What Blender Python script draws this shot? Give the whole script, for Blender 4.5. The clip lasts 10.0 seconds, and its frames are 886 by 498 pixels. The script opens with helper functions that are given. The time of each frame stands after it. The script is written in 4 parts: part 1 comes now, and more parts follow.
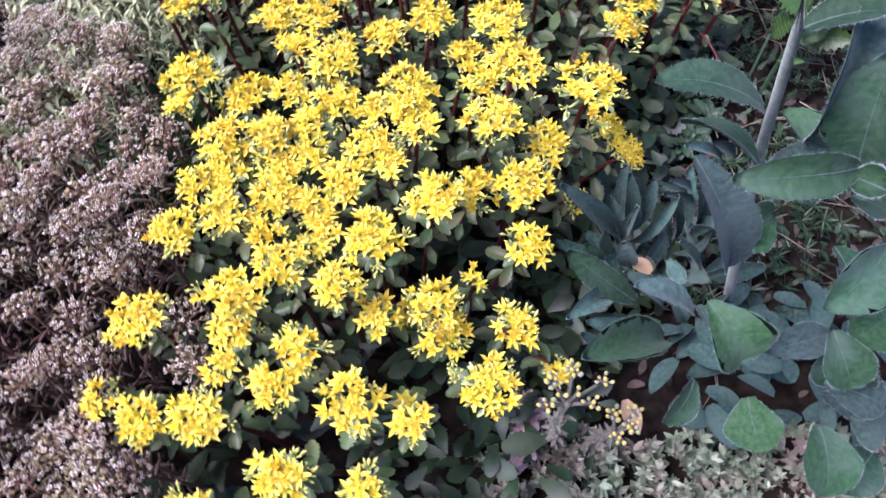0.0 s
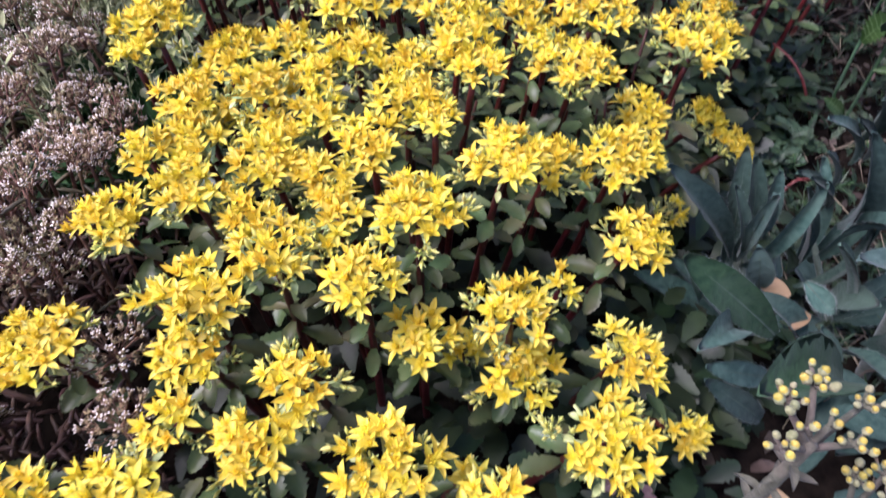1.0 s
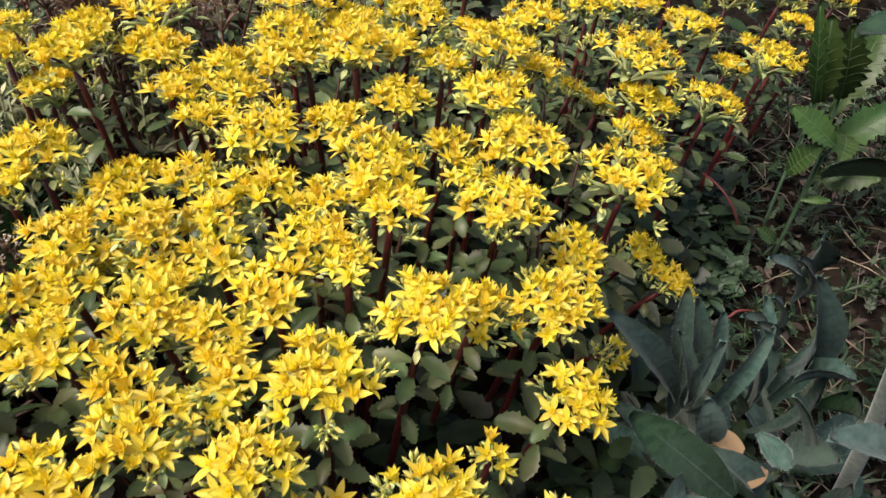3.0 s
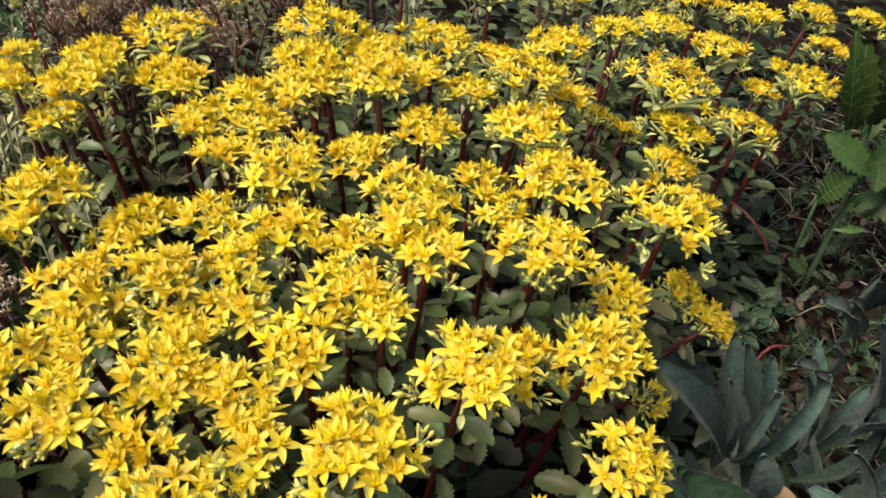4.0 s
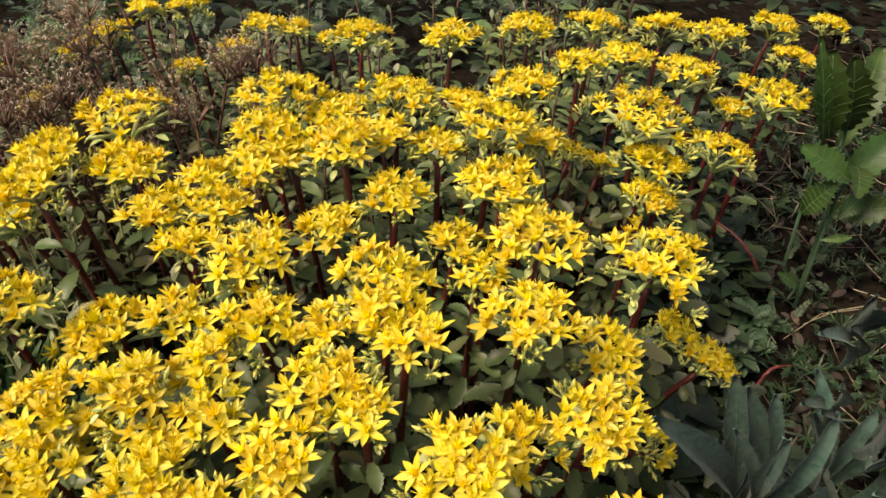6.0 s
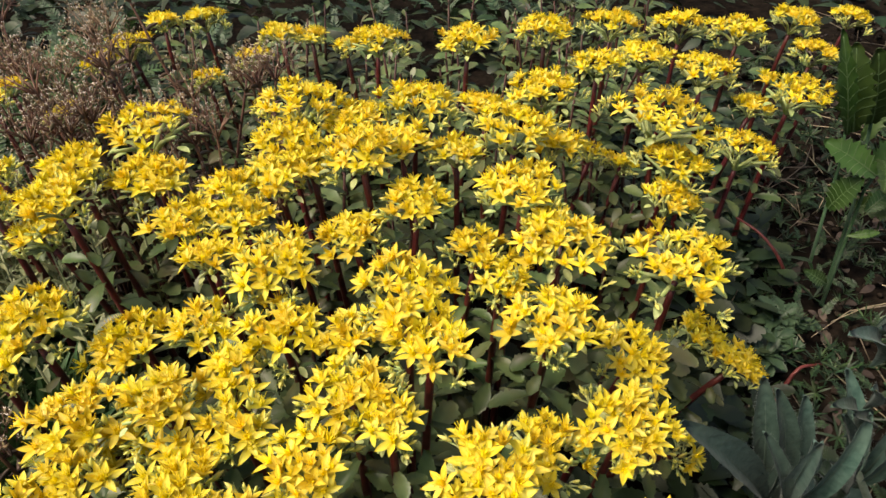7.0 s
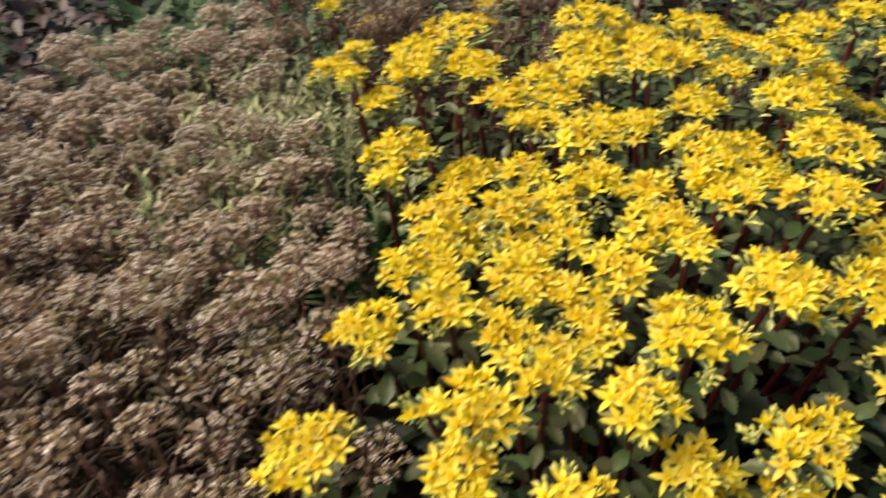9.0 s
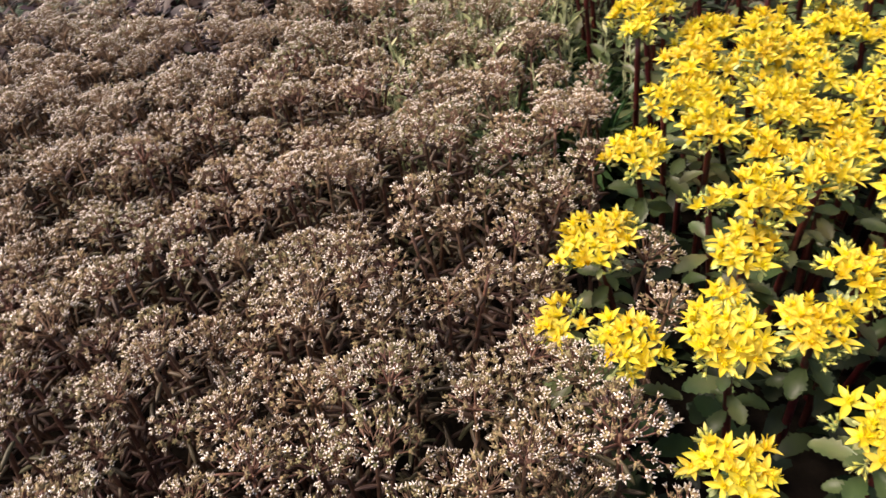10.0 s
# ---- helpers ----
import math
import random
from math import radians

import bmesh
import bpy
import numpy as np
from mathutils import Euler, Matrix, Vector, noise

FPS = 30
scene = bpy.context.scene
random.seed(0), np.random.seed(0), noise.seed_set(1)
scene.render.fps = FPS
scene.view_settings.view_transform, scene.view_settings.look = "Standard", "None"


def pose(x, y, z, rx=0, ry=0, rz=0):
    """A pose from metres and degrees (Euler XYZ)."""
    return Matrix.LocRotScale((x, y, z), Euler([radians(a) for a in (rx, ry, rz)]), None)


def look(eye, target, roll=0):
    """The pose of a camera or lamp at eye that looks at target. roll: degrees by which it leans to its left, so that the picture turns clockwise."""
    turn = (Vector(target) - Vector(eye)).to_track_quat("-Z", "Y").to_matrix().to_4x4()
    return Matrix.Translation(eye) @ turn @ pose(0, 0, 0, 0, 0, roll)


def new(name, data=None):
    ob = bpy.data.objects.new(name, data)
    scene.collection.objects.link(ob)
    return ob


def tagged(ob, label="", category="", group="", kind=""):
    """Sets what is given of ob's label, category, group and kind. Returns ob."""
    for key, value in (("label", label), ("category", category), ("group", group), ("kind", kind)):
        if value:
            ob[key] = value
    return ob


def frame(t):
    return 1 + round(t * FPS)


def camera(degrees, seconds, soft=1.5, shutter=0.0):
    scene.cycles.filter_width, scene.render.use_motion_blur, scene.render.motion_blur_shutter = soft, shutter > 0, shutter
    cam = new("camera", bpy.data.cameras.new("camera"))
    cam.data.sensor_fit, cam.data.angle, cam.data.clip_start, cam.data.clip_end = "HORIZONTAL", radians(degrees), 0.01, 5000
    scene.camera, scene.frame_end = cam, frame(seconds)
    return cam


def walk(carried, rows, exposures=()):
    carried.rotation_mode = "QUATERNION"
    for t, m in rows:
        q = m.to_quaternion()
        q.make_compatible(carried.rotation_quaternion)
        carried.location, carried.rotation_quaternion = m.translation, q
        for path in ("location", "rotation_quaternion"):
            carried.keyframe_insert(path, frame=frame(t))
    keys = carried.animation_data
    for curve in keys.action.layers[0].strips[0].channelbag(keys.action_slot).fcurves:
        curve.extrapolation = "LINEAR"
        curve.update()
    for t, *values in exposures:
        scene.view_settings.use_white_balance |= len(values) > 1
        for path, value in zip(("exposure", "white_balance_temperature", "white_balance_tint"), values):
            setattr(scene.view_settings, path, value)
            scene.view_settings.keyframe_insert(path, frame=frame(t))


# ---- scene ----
cam = camera(64.7, 10.0, soft=1.45, shutter=0.3)
METRES, EYE, TILT, LEAN, TURN = 0.70, 0.60, -60.0, 0.0, 0.0
ROWS = [
    (0.0, -0.0002, 0.0037, 0.0028, 0.11, -0.34, 0.06),
    (0.2, -0.0286, 0.0102, 0.0058, -0.57, 0.51, 3.88),
    (0.3, -0.0510, 0.0280, -0.0165, -0.28, 2.72, 4.55),
    (0.5, -0.0678, 0.1212, -0.0116, -0.89, 1.35, 5.54),
    (0.7, -0.0635, 0.1898, -0.0358, -3.70, 3.86, 4.66),
    (0.8, -0.0804, 0.2094, -0.0549, -6.30, 6.39, 4.17),
    (0.9, -0.0684, 0.2263, -0.0661, -1.04, 7.17, 4.53),
    (1.0, -0.0626, 0.2421, -0.0849, -1.57, 9.81, 0.53),
    (1.2, -0.0671, 0.2466, -0.0902, -1.69, 11.95, 0.31),
    (1.4, -0.0577, 0.2664, -0.1038, -1.10, 11.40, -1.23),
    (1.5, -0.0600, 0.2759, -0.1100, -1.72, 12.05, -3.27),
    (1.7, -0.0566, 0.2763, -0.1220, -0.94, 13.43, -6.37),
    (2.0, -0.0371, 0.2877, -0.1007, -4.04, 14.52, -2.73),
    (2.2, -0.0422, 0.2870, -0.0880, -4.87, 14.87, -1.47),
    (2.4, -0.0544, 0.2734, -0.0782, -4.16, 16.97, -0.18),
    (2.5, -0.0487, 0.2687, -0.0704, -3.48, 17.53, 0.39),
    (2.7, -0.0433, 0.2757, -0.0597, -4.73, 18.17, 1.69),
    (3.8, -0.0528, 0.3185, -0.0198, -6.86, 19.32, 2.22),
    (4.0, -0.0625, 0.3145, -0.0156, -5.94, 19.94, 2.07),
    (4.2, -0.0618, 0.3124, -0.0100, -5.06, 20.47, 2.36),
    (4.5, -0.0524, 0.3193, 0.0012, -5.77, 20.60, 3.99),
    (4.7, -0.0494, 0.3171, 0.0030, -5.27, 20.77, 4.59),
    (5.0, -0.0559, 0.3204, -0.0045, -4.86, 20.17, 3.88),
    (5.2, -0.0723, 0.3203, -0.0203, -4.65, 20.22, 1.39),
    (5.5, -0.0683, 0.3163, -0.0072, -3.93, 20.61, 2.90),
    (5.7, -0.0636, 0.3195, 0.0048, -4.57, 21.19, 4.78),
    (6.0, -0.0507, 0.3198, 0.0221, -4.73, 21.70, 7.67),
    (6.2, -0.0486, 0.3191, 0.0230, -4.72, 21.79, 8.13),
    (7.3, -0.0529, 0.3191, 0.0273, -2.28, 22.03, 8.09),
    (7.5, -0.0538, 0.3194, 0.0263, -2.21, 21.87, 7.63),
    (7.7, -0.0580, 0.3194, 0.0215, -2.09, 21.74, 7.35),
    (8.0, -0.0698, 0.3091, 0.0135, -1.04, 21.40, 6.19),
    (8.2, -0.0778, 0.2939, 0.0016, 0.35, 21.74, 4.94),
    (8.5, -0.1116, 0.2725, -0.0323, 2.21, 21.99, 1.39),
    (8.7, -0.1309, 0.2616, -0.0524, 3.32, 21.36, -0.81),
    (9.0, -0.1666, 0.2362, -0.0971, 5.48, 20.52, -3.80),
    (9.1, -0.1768, 0.2226, -0.1152, 6.85, 20.34, -5.44),
    (9.2, -0.1986, 0.2169, -0.1306, 6.51, 19.23, -6.25),
    (9.3, -0.2106, 0.2091, -0.1438, 7.34, 18.94, -7.63),
    (9.4, -0.2267, 0.2008, -0.1622, 7.76, 18.80, -9.43),
    (9.5, -0.2342, 0.1988, -0.1720, 9.01, 18.17, -10.72),
    (9.6, -0.2467, 0.1908, -0.1851, 9.72, 17.49, -11.90),
    (9.7, -0.2561, 0.1880, -0.1988, 10.38, 16.96, -12.93),
    (9.9, -0.2743, 0.1705, -0.2213, 13.38, 14.71, -9.13),
    (10.0, -0.2786, 0.1662, -0.2224, 12.67, 14.93, -7.72),
]
EXPOSURES = [(0.0, 1.38, 5450, 39), (0.5, 1.17, 5550, 39), (1.0, 0.97, 5650, 36), (1.5, 0.87, 6200, 32), (2.5, 0.80, 6700, 24), (4.0, 0.72, 7250, 20), (5.5, 0.69, 8250, 17), (6.2, 0.66, 8050, 17), (7.5, 0.71, 7300, 16), (9.0, 0.63, 7550, 18), (9.5, 0.64, 7550, 19), (10.0, 0.86, 7250, 24)]
walk(cam, [(t, pose(0, 0, EYE, TILT, LEAN, TURN) @ pose(METRES * x, METRES * y, METRES * z, 90 + pitch, roll, yaw)) for t, x, y, z, yaw, pitch, roll in ROWS],
     exposures=EXPOSURES)

# ---- light ----
SUN_EL, SUN_AZ = 56.0, 258.0
world = bpy.data.worlds.new("sky")
scene.world = world
world.use_nodes = True
wn = world.node_tree.nodes
sky = wn.new("ShaderNodeTexSky")
sky.sky_type = "NISHITA"
sky.sun_disc = False
sky.sun_elevation, sky.sun_rotation = radians(SUN_EL), radians(SUN_AZ)
sky.dust_density = 3.0
world.node_tree.links.new(sky.outputs[0], wn["Background"].inputs[0])
wn["Background"].inputs[1].default_value = 0.10
sun = new("sun", bpy.data.lights.new("sun", "SUN"))
sun.data.energy, sun.data.angle, sun.data.color = 3.1, radians(30), (1.0, 0.95, 0.86)
# the sky's sun_rotation turns clockwise from north (+y)
SUN_DIR = Vector((math.sin(radians(SUN_AZ)) * math.cos(radians(SUN_EL)), math.cos(radians(SUN_AZ)) * math.cos(radians(SUN_EL)), math.sin(radians(SUN_EL))))
sun.matrix_world = look(SUN_DIR * 5, (0, 0, 0))


# ---- materials ----
def mat(name, col_a, col_b, rough=0.5, scale=60.0, bump=0.15, hue=0.0, val=0.0, translucent=0.0, sheen=0.0, stain=None, stain_amount=0.5, stain_scale=18.0, per_island=False, spec=0.4):
    """A leaf, petal or bark surface: two colours by fine noise, stains by coarse noise, a shift for each piece."""
    m = bpy.data.materials.new(name)
    m.use_nodes = True
    nt = m.node_tree
    n, ln = nt.nodes, nt.links
    bsdf = n["Principled BSDF"]
    tc = n.new("ShaderNodeTexCoord")
    fine = n.new("ShaderNodeTexNoise")
    fine.inputs["Scale"].default_value, fine.inputs["Detail"].default_value = scale, 4
    ln.new(tc.outputs["Object"], fine.inputs["Vector"])
    mix = n.new("ShaderNodeMix")
    mix.data_type = "RGBA"
    mix.inputs["A"].default_value, mix.inputs["B"].default_value = (*col_a, 1), (*col_b, 1)
    ramp = n.new("ShaderNodeMapRange")
    ramp.inputs["From Min"].default_value, ramp.inputs["From Max"].default_value = 0.35, 0.65
    ln.new(fine.outputs["Fac"], ramp.inputs["Value"])
    ln.new(ramp.outputs["Result"], mix.inputs["Factor"])
    colour = mix.outputs["Result"]
    if stain:
        coarse = n.new("ShaderNodeTexNoise")
        coarse.inputs["Scale"].default_value, coarse.inputs["Detail"].default_value = stain_scale, 3
        geo0 = n.new("ShaderNodeNewGeometry")
        ln.new(geo0.outputs["Position"], coarse.inputs["Vector"])
        cr = n.new("ShaderNodeMapRange")
        cr.inputs["From Min"].default_value, cr.inputs["From Max"].default_value = 0.45, 0.7
        cr.inputs["To Max"].default_value = stain_amount
        ln.new(coarse.outputs["Fac"], cr.inputs["Value"])
        mix2 = n.new("ShaderNodeMix")
        mix2.data_type = "RGBA"
        mix2.inputs["B"].default_value = (*stain, 1)
        ln.new(cr.outputs["Result"], mix2.inputs["Factor"])
        ln.new(colour, mix2.inputs["A"])
        colour = mix2.outputs["Result"]
    if hue or val:
        if per_island:
            rnd = n.new("ShaderNodeNewGeometry").outputs["Random Per Island"]
        else:
            rnd = n.new("ShaderNodeObjectInfo").outputs["Random"]
        hsv = n.new("ShaderNodeHueSaturation")
        mh, mv = n.new("ShaderNodeMapRange"), n.new("ShaderNodeMapRange")
        mh.inputs["To Min"].default_value, mh.inputs["To Max"].default_value = 0.5 - hue, 0.5 + hue
        mv.inputs["To Min"].default_value, mv.inputs["To Max"].default_value = 1 - val, 1 + val
        mul = n.new("ShaderNodeMath")
        mul.operation = "MULTIPLY"
        mul.inputs[1].default_value = 7.31
        frac = n.new("ShaderNodeMath")
        frac.operation = "FRACT"
        ln.new(rnd, mul.inputs[0])
        ln.new(mul.outputs[0], frac.inputs[0])
        ln.new(rnd, mh.inputs["Value"])
        ln.new(frac.outputs[0], mv.inputs["Value"])
        ln.new(mh.outputs["Result"], hsv.inputs["Hue"])
        ln.new(mv.outputs["Result"], hsv.inputs["Value"])
        ln.new(colour, hsv.inputs["Color"])
        colour = hsv.outputs["Color"]
    ln.new(colour, bsdf.inputs["Base Color"])
    bsdf.inputs["Roughness"].default_value = rough
    bsdf.inputs["Specular IOR Level"].default_value = spec
    if sheen:
        bsdf.inputs["Sheen Weight"].default_value = sheen
        bsdf.inputs["Sheen Roughness"].default_value = 0.5
        bsdf.inputs["Sheen Tint"].default_value = (0.85, 0.9, 0.88, 1)
    if bump:
        b = n.new("ShaderNodeBump")
        b.inputs["Strength"].default_value, b.inputs["Distance"].default_value = bump, 0.002
        ln.new(fine.outputs["Fac"], b.inputs["Height"])
        ln.new(b.outputs["Normal"], bsdf.inputs["Normal"])
    if translucent:
        tr = n.new("ShaderNodeBsdfTranslucent")
        ln.new(colour, tr.inputs["Color"])
        sh = n.new("ShaderNodeMixShader")
        sh.inputs[0].default_value = translucent
        ln.new(bsdf.outputs[0], sh.inputs[1])
        ln.new(tr.outputs[0], sh.inputs[2])
        ln.new(sh.outputs[0], n["Material Output"].inputs["Surface"])
    return m


PETAL = mat("yellow_petal", (0.918, 0.762, 0.052), (0.948, 0.846, 0.145), 0.42, 300, 0.12, 0.010, 0.07, 0.45, spec=0.5)
STAMEN = mat("stamen", (0.94, 0.78, 0.03), (0.93, 0.73, 0.02), 0.5, 300, 0, 0.01, 0.1, 0.4)
BUD = mat("bud", (0.70, 0.70, 0.13), (0.86, 0.80, 0.24), 0.42, 300, 0.1, 0.025, 0.15, 0.25, per_island=True)
SEPAL = mat("sepal", (0.34, 0.44, 0.14), (0.55, 0.61, 0.27), 0.42, 300, 0.1, 0.02, 0.18, 0.2)
STEM = mat("red_stem", (0.056, 0.009, 0.009), (0.108, 0.019, 0.015), 0.42, 160, 0.25, 0.01, 0.3)
SHOOT_STEM = mat("shoot_stem", (0.040, 0.012, 0.009), (0.075, 0.028, 0.017), 0.5, 160, 0.25, 0.01, 0.3)
LEAF = mat("stonecrop_leaf", (0.064, 0.108, 0.036), (0.108, 0.158, 0.056), 0.42, 70, 0.2, 0.02, 0.3, 0.16, stain=(0.15, 0.09, 0.055), stain_amount=0.45, stain_scale=30)
SHOOT_LEAF = mat("shoot_leaf", (0.064, 0.108, 0.036), (0.108, 0.158, 0.056), 0.42, 70, 0.2, 0.02, 0.3, 0.16, stain=(0.15, 0.09, 0.055), stain_amount=0.45, stain_scale=30, per_island=True)
# stonecrop leaf green darkened: the shade of the deep gaps is in the colour
SHADED_LEAF = mat("shaded_low_leaf", (0.011, 0.024, 0.008), (0.024, 0.044, 0.014), 0.5, 70, 0.2, 0.03, 0.4, 0.08, per_island=True)
SEED = mat("dry_seed_head", (0.200, 0.142, 0.072), (0.360, 0.262, 0.140), 0.42, 220, 0.1, 0.025, 0.35, 0.0, stain=(0.145, 0.150, 0.058), stain_amount=0.7, stain_scale=14, per_island=True)
SEED_TIP = mat("pale_seed_tip", (0.66, 0.58, 0.49), (0.88, 0.82, 0.73), 0.30, 220, 0, 0.01, 0.25, per_island=True)
DRY_STEM = mat("dry_stem", (0.11, 0.055, 0.032), (0.19, 0.11, 0.07), 0.55, 160, 0.25, 0.02, 0.3)
DRY_LEAF = mat("dry_leaf", (0.058, 0.032, 0.024), (0.110, 0.064, 0.046), 0.5, 120, 0.2, 0.03, 0.4, 0.05, stain=(0.085, 0.095, 0.042), stain_amount=0.7, stain_scale=12, per_island=True)
FUZZ = mat("felted_leaf", (0.024, 0.060, 0.048), (0.054, 0.104, 0.082), 0.75, 260, 0.5, 0.02, 0.45, 0.08, sheen=0.08, stain=(0.066, 0.108, 0.084), stain_amount=0.7, stain_scale=24, spec=0.2)
FUZZ_PALE = mat("felted_leaf_underside", (0.028, 0.056, 0.045), (0.056, 0.092, 0.076), 0.8, 260, 0.5, 0.02, 0.35, 0.05, sheen=0.1, stain=(0.085, 0.125, 0.108), stain_amount=0.6, stain_scale=30, spec=0.15)
FUZZ_HAIR = mat("white_leaf_hair", (0.18, 0.23, 0.21), (0.27, 0.33, 0.31), 0.7, 300, 0)
FUZZ_RIB = mat("felted_midrib", (0.040, 0.072, 0.052), (0.065, 0.10, 0.075), 0.75, 260, 0.4)
FUZZ_GREEN = mat("felted_green_leaf", (0.014, 0.052, 0.020), (0.033, 0.084, 0.034), 0.7, 260, 0.5, 0.02, 0.4, 0.12, sheen=0.05, stain=(0.060, 0.105, 0.070), stain_amount=0.75, stain_scale=34, spec=0.25)
PALE_STEM = mat("pale_felted_stem", (0.06, 0.09, 0.065), (0.10, 0.135, 0.10), 0.8, 260, 0.4, sheen=0.3)
GREEN = mat("bright_green_leaf", (0.026, 0.072, 0.013), (0.052, 0.110, 0.024), 0.45, 60, 0.3, 0.02, 0.35, 0.2, stain=(0.034, 0.066, 0.016), stain_amount=0.6, stain_scale=40)
VEIN = mat("pale_green_vein", (0.055, 0.105, 0.035), (0.080, 0.135, 0.050), 0.45, 100, 0.1)
SILVER = mat("silver_green_leaf", (0.19, 0.24, 0.095), (0.40, 0.42, 0.23), 0.6, 90, 0.2, 0.03, 0.35, 0.1, per_island=True)
WEED = mat("small_weed_leaf", (0.012, 0.032, 0.011), (0.030, 0.060, 0.020), 0.5, 90, 0.2, 0.03, 0.5, 0.1, per_island=True)
FERN = mat("feathery_leaf", (0.034, 0.070, 0.034), (0.066, 0.115, 0.056), 0.5, 90, 0.2, 0.03, 0.3, 0.1, per_island=True)
# ground and crumbs are near black: the plants' shade is painted into both colours
SHADED_SOIL = mat("soil", (0.006, 0.005, 0.004), (0.020, 0.015, 0.011), 1.0, 90, 1.0, stain=(0.026, 0.021, 0.015), stain_amount=0.5, stain_scale=14, spec=0.04)
SHADED_CLOD = mat("shaded_soil_clod", (0.007, 0.006, 0.005), (0.026, 0.020, 0.015), 1.0, 120, 0.8, 0.01, 0.6, per_island=True, spec=0.05)
STRAW = mat("dry_straw", (0.14, 0.11, 0.07), (0.26, 0.21, 0.14), 0.6, 120, 0.2, 0.02, 0.5, per_island=True)
RED = mat("bare_red_stalk", (0.09, 0.018, 0.016), (0.17, 0.04, 0.034), 0.45, 160, 0.2)
LITTER = mat("dead_litter", (0.03, 0.022, 0.016), (0.07, 0.052, 0.038), 0.75, 120, 0.3, 0.02, 0.5, per_island=True)
DEAD = mat("fallen_leaf", (0.22, 0.15, 0.075), (0.32, 0.22, 0.12), 0.7, 60, 0.6, stain=(0.16, 0.10, 0.055), stain_amount=0.6, stain_scale=60)
CREAM = mat("cream_floret", (0.20, 0.21, 0.09), (0.29, 0.29, 0.15), 0.7, 200, 0.4, 0.02, 0.15, sheen=0.1, stain=(0.38, 0.31, 0.20), stain_amount=0.4, stain_scale=150)
FLORET_TIP = mat("yellow_floret_tip", (0.38, 0.29, 0.035), (0.48, 0.38, 0.09), 0.6, 400, 0.6, 0.01, 0.15)
WOOLLY = mat("woolly_stalk", (0.065, 0.068, 0.042), (0.11, 0.108, 0.075), 0.85, 300, 0.6, sheen=0.1, stain=(0.14, 0.095, 0.085), stain_amount=0.6, stain_scale=60)
PINK = mat("pink_rosette", (0.27, 0.16, 0.17), (0.36, 0.25, 0.23), 0.55, 160, 0.2, 0.02, 0.2, per_island=True)
COVER = mat("ground_cover", (0.070, 0.105, 0.055), (0.165, 0.190, 0.120), 0.5, 140, 0.2, 0.03, 0.45, per_island=True, stain=(0.22, 0.13, 0.115), stain_amount=0.7, stain_scale=22)
PURPLE = mat("purple_leaf", (0.020, 0.010, 0.009), (0.045, 0.022, 0.017), 0.5, 90, 0.2, 0.03, 0.4, 0.05, per_island=True)
BRIGHT = mat("fine_green_leaf", (0.032, 0.080, 0.024), (0.066, 0.130, 0.042), 0.5, 90, 0.2, 0.03, 0.35, 0.15, per_island=True)


# ---- mesh helpers ----
class Geo:
    """Vertices and faces with a material slot for each face."""

    def __init__(self):
        self.v, self.f, self.m = [], [], []

    def add(self, verts, faces, slot=0, mx=None):
        k = len(self.v)
        self.v += [tuple(mx @ Vector(p)) for p in verts] if mx else [tuple(p) for p in verts]
        self.f += [tuple(i + k for i in f) for f in faces]
        self.m += [slot] * len(faces)

    def join(self, other, mx, shift=0):
        self.add(other.v, other.f, 0, mx)
        self.m[-len(other.f):] = [s + shift for s in other.m]

    def mesh(self, name, mats, smooth=True):
        me = bpy.data.meshes.new(name)
        me.from_pydata(self.v, [], self.f)
        for mt in mats:
            me.materials.append(mt)
        me.polygons.foreach_set("material_index", self.m)
        me.polygons.foreach_set("use_smooth", [smooth] * len(self.f))
        me.update()
        return me


def part(name, me, parent, label="", m=None):
    ob = new(name, me)
    ob.parent = parent
    if m is not None:
        ob.matrix_basis = m
    if label:
        ob["label"] = label
    return ob


def thing(name, label, category, group="", kind="", at=(0, 0, 0), me=None):
    ob = new(name, me)
    ob.location = at
    return tagged(ob, label, category, group, kind)


def tube(path, radii, sides=6):
    """A tapered tube along a path, closed at its end."""
    pts = [Vector(p) for p in path]
    v, f = [], []
    for i, p in enumerate(pts):
        d = (pts[min(i + 1, len(pts) - 1)] - pts[max(i - 1, 0)]).normalized()
        a = d.orthogonal().normalized() if abs(d.z) < 0.9 else d.cross(Vector((0, 1, 0))).normalized()
        b = d.cross(a)
        for s in range(sides):
            w = 2 * math.pi * s / sides
            v.append(p + radii[i] * (a * math.cos(w) + b * math.sin(w)))
    for i in range(len(pts) - 1):
        for s in range(sides):
            s2 = (s + 1) % sides
            f.append((i * sides + s, i * sides + s2, (i + 1) * sides + s2, (i + 1) * sides + s))
    f.append(tuple(range((len(pts) - 1) * sides, len(pts) * sides)))
    return v, f


